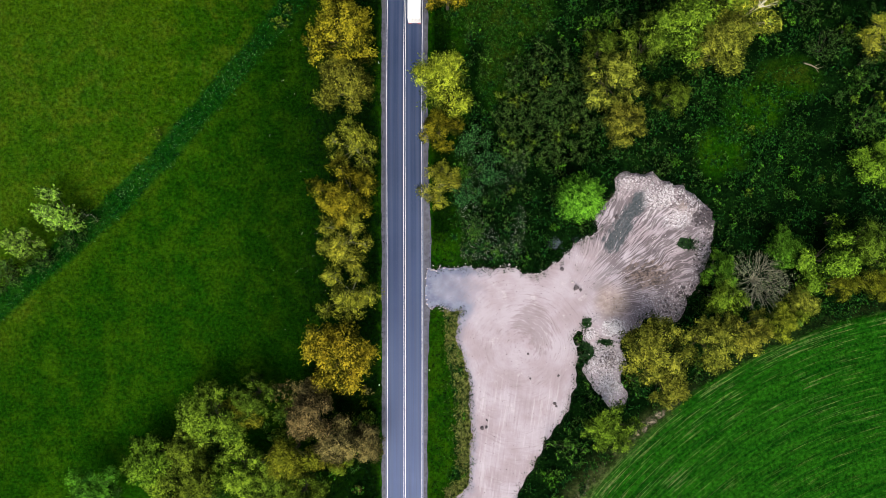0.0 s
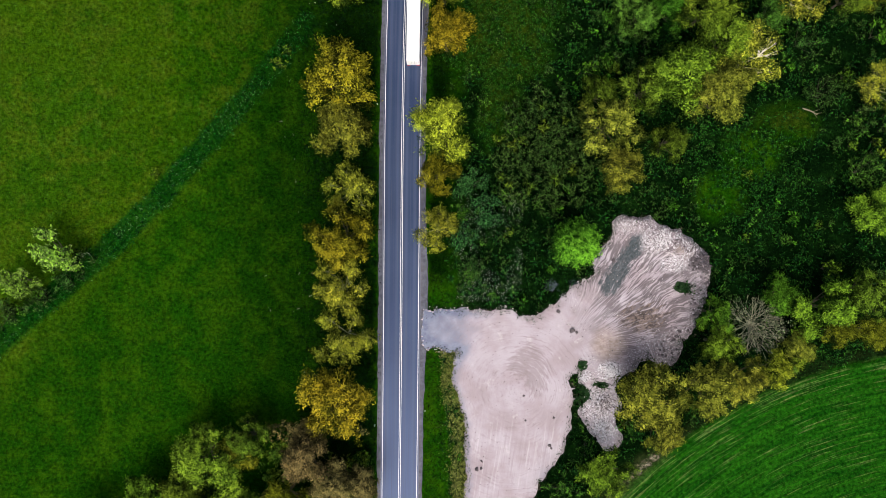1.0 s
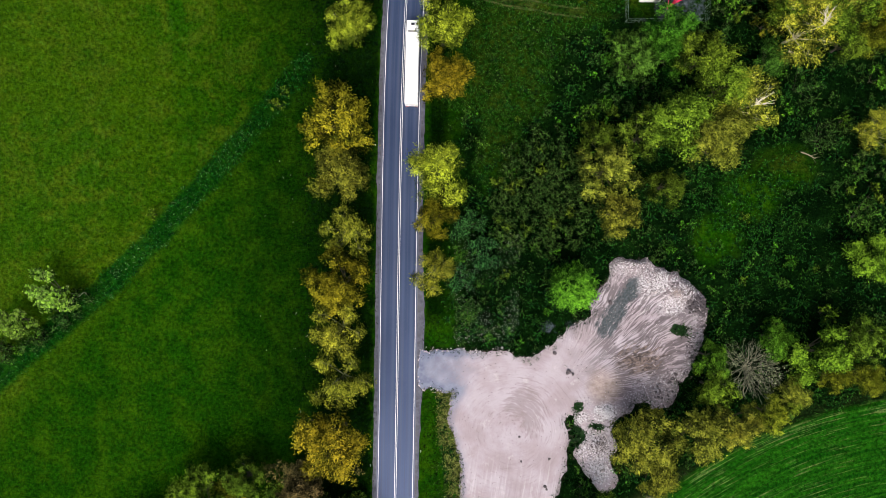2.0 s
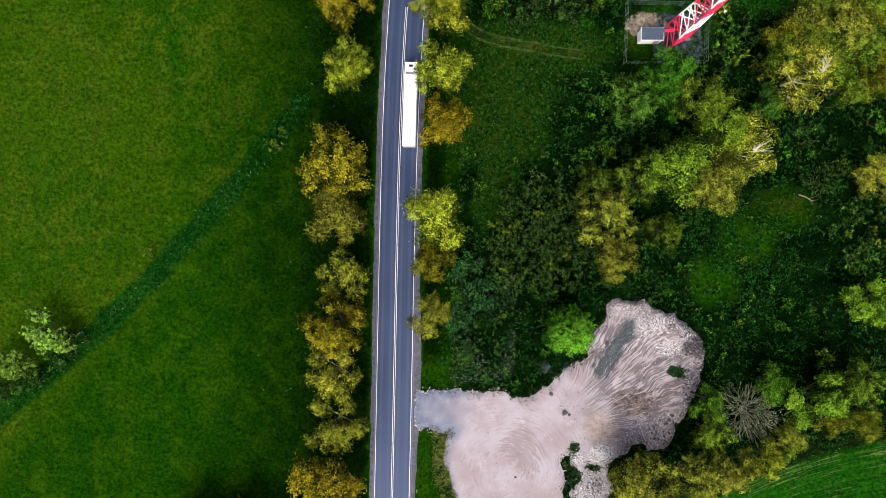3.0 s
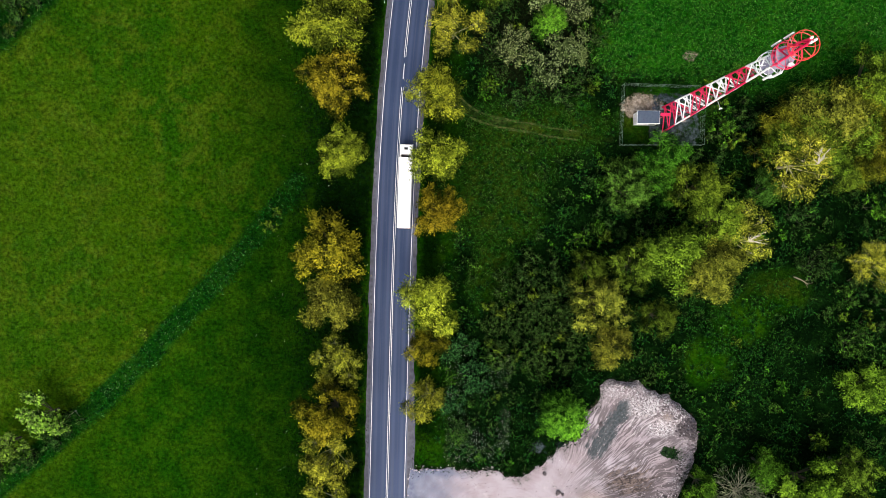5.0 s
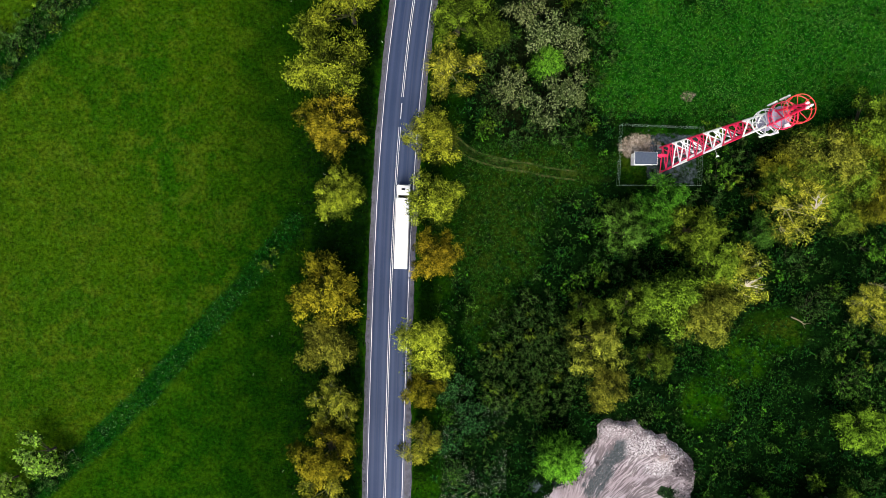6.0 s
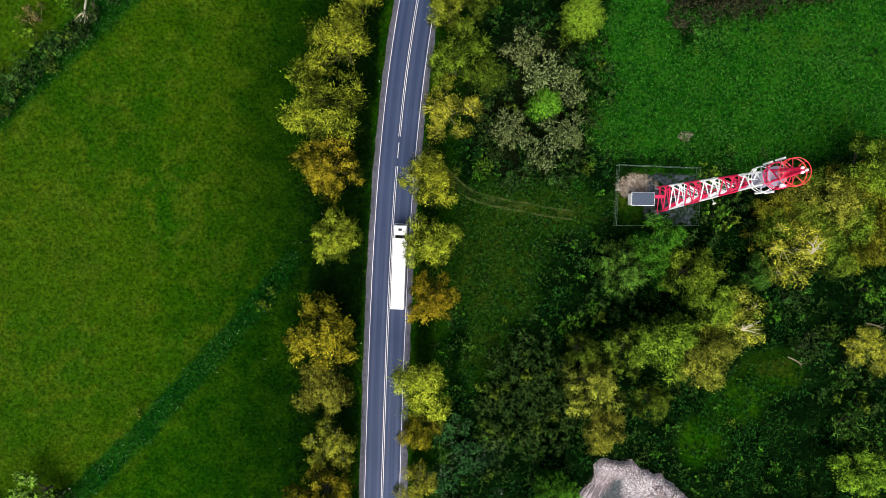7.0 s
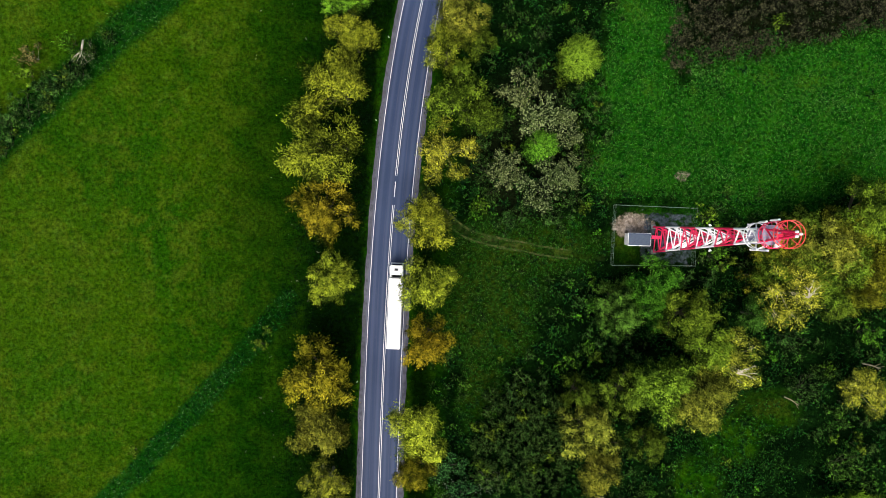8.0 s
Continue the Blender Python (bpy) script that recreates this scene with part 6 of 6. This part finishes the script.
def boulder(x, y, r, tone, label):
    me = stones[int(rock_rng.integers(5))]
    if not me.materials:
        me.materials.append(tone)
    ob = new("boulder", me)
    ob.material_slots[0].link = "OBJECT"
    ob.material_slots[0].material = tone
    ob.matrix_world = Matrix.Translation((x, y, float(yard_height(np.array(x), np.array(y))) + r * 0.3)) @ Matrix.Rotation(rock_rng.uniform(0, 6), 4, "Z") @ Matrix.Diagonal((r, r * rock_rng.uniform(0.7, 1.1), r, 1))
    return tagged(ob, label, "boulder", "boulders in the yard")


for x, y, r in ((8.4, -38.8, 0.55), (9.2, -38.6, 0.4), (9.3, -37.2, 0.35), (22.9, -33.8, 0.4), (23.3, -34.4, 0.3), (17.6, -23.8, 0.3), (18.0, -28.8, 0.3), (23.7, -28.2, 0.35), (27.1, -10.6, 0.6), (28.0, -11.0, 0.4), (24.3, -6.8, 0.45), (35.1, 3.6, 0.6)):
    boulder(x, y, r, DARK_STONE, "dark angular boulder lying on the gravel yard")
for x, y, r in ((31.5, -29.8, 0.75), (32.9, -30.9, 0.9), (33.8, -32.2, 0.7), (34.2, -30.1, 0.8), (31.7, -31.6, 0.6), (32.4, -27.9, 0.6), (30.9, -24.9, 0.5), (43.9, 5.8, 0.6), (45.4, 6.5, 0.5), (46.6, 4.9, 0.6), (26.4, -9.4, 0.5), (42.3, 7.8, 0.45)):
    boulder(x, y, r * 0.6, PALE_STONE, "pale broken boulder on the rubble heap")

rubble_rng = np.random.default_rng(11)
shapes = []
for k in range(6):
    bm = rock_shape(40 + k, 1)
    bm.verts.index_update()
    shapes.append((np.array([v.co[:] for v in bm.verts]), np.array([[v.index for v in f.verts] for f in bm.faces])))
    bm.free()


def rubble(name, count, area, choose, sizes, tone, label):
    verts, tris, base = [], [], 0
    for _ in range(count):
        x, y = rubble_rng.uniform(area[0], area[1]), rubble_rng.uniform(area[2], area[3])
        if not choose(x, y):
            continue
        v, f = shapes[int(rubble_rng.integers(6))]
        s = rubble_rng.uniform(*sizes) * rubble_rng.uniform(0.6, 1.0)
        a = rubble_rng.uniform(0, 6.28)
        turned = v @ np.array([[math.cos(a), math.sin(a), 0], [-math.sin(a), math.cos(a), 0], [0, 0, 1]]) * s
        verts.append(turned + np.array([x, y, float(yard_height(np.array(x), np.array(y))) + s * 0.15]))
        tris.append(f + base)
        base += len(v)
    me = quad_mesh(name, np.concatenate(verts), np.concatenate(tris), smooth=False)
    me.materials.append(tone)
    return tagged(new(name, me), label, "rubble", kind="stuff")


def heap_edge(x, y):
    e = float(yard_gap(np.array(x), np.array(y)))
    if cone_gap(x, y, 33.5, -2.5, 2.0, 39.6, 6.0, 1.4) < 1.0:
        return False
    return -5.5 < e < 0.1 and x + 0.5 * y > 36 and rubble_rng.random() < 0.1 + 0.9 * math.exp(e * 0.8)


rubble("rubble", 3000, (33, 56, -16, 13), heap_edge, (0.06, 0.2), PALE_STONE, "pale broken stone tipped round the yard edge")
rubble("rubble", 500, (44, 56, -16, 8), lambda x, y: -3.0 < float(yard_gap(np.array(x), np.array(y))) < 0.2, (0.12, 0.4), DARK_STONE, "dark broken stone along the yard edge")
rubble("rubble", 700, (28, 38, -35, -12), lambda x, y: float(yard_gap(np.array(x), np.array(y))) < 0 and cone_gap(x, y, 31.5, -17, 1.5, 33.5, -32, 3) < 0.5, (0.06, 0.2), PALE_STONE, "heap of pale broken stone")

WHITE_STONE = stone_rock("white_stone_chips", ((0.4, 0.38, 0.39), (0.75, 0.74, 0.76)), 2.0)
for a, b, p, q, n in ((34.9, -18.4, 2.6, 2.1, 520), (43.2, 8.0, 3.2, 3.2, 420), (47.0, 3.2, 3.2, 2.4, 320), (32.9, -29.8, 2.4, 3.2, 320), (50.2, 6.2, 2.6, 2.6, 300)):
    for tone, look_of in ((WHITE_STONE, "white stone chips tipped in a heap"), (DARK_STONE, "dark stone chips among the white ones")):
        rubble("rubble", n if tone is WHITE_STONE else n // 2, (a - p, a + p, b - q, b + q), lambda x, y: math.hypot((x - a) / p, (y - b) / q) < 0.4 + 0.6 * rubble_rng.random() and float(yard_gap(np.array(x), np.array(y))) < 0.1, (0.05, 0.17), tone, look_of)
rubble("rubble", 260, (50, 54.5, 0.5, 6), lambda x, y: math.hypot(x - 52.2, y - 3.2) < 1.2 + 1.2 * rubble_rng.random(), (0.15, 0.5), DARK_STONE, "dark blocks tipped at the yard edge")
for tone, n, look_of in ((DARK_STONE, 2600, "dark clods along the ragged yard edge"), (PALE_STONE, 5000, "pale stones along the ragged yard edge")):
    rubble("rubble", n, (-3, 36, -20, 4), lambda x, y: abs(float(yard_gap(np.array(x), np.array(y)))) < 0.7 * rubble_rng.random(), (0.06, 0.24), tone, look_of)


def in_lobe(x, y):
    e = float(yard_gap(np.array(x), np.array(y)))
    return e < -0.3 and x + 0.4 * y > 24 and rubble_rng.random() < 0.25 + 0.75 * math.exp(-((wavy(x, y, 1.4, 2) - 0.5) / 0.4) ** 2)


def on_tracks(x, y):
    return float(yard_gap(np.array(x), np.array(y))) < -0.5


for tone, n, sizes, look_of in ((PALE_STONE, 1500, (0.04, 0.12), "pale stones strewn over the dragged gravel"), (DARK_STONE, 1100, (0.04, 0.15), "dark clods strewn over the dragged gravel")):
    rubble("rubble", n, (27, 54, -17, 13), in_lobe, sizes, tone, look_of)
rubble("rubble", 420, (2, 30, -55, -8), on_tracks, (0.04, 0.11), DARK_STONE, "few small dark clods on the smooth gravel")
for a, b, p, q, n in ((34.6, -18.6, 2.8, 1.9, 700), (33.8, -30.6, 3.2, 3.4, 800), (33.6, -25.0, 2.4, 1.9, 260), (45.5, 7.6, 3.2, 2.6, 360), (29.6, -20.2, 1.3, 0.9, 90)):
    rubble("rubble", n, (a - p, a + p, b - q, b + q), lambda x, y: math.hypot((x - a) / p, (y - b) / q) < 0.35 + 0.65 * rubble_rng.random() and float(yard_gap(np.array(x), np.array(y))) < 0.1, (0.08, 0.27), WHITE_STONE if n != 260 else DARK_STONE, "broken stone tipped in a heap beside the yard")
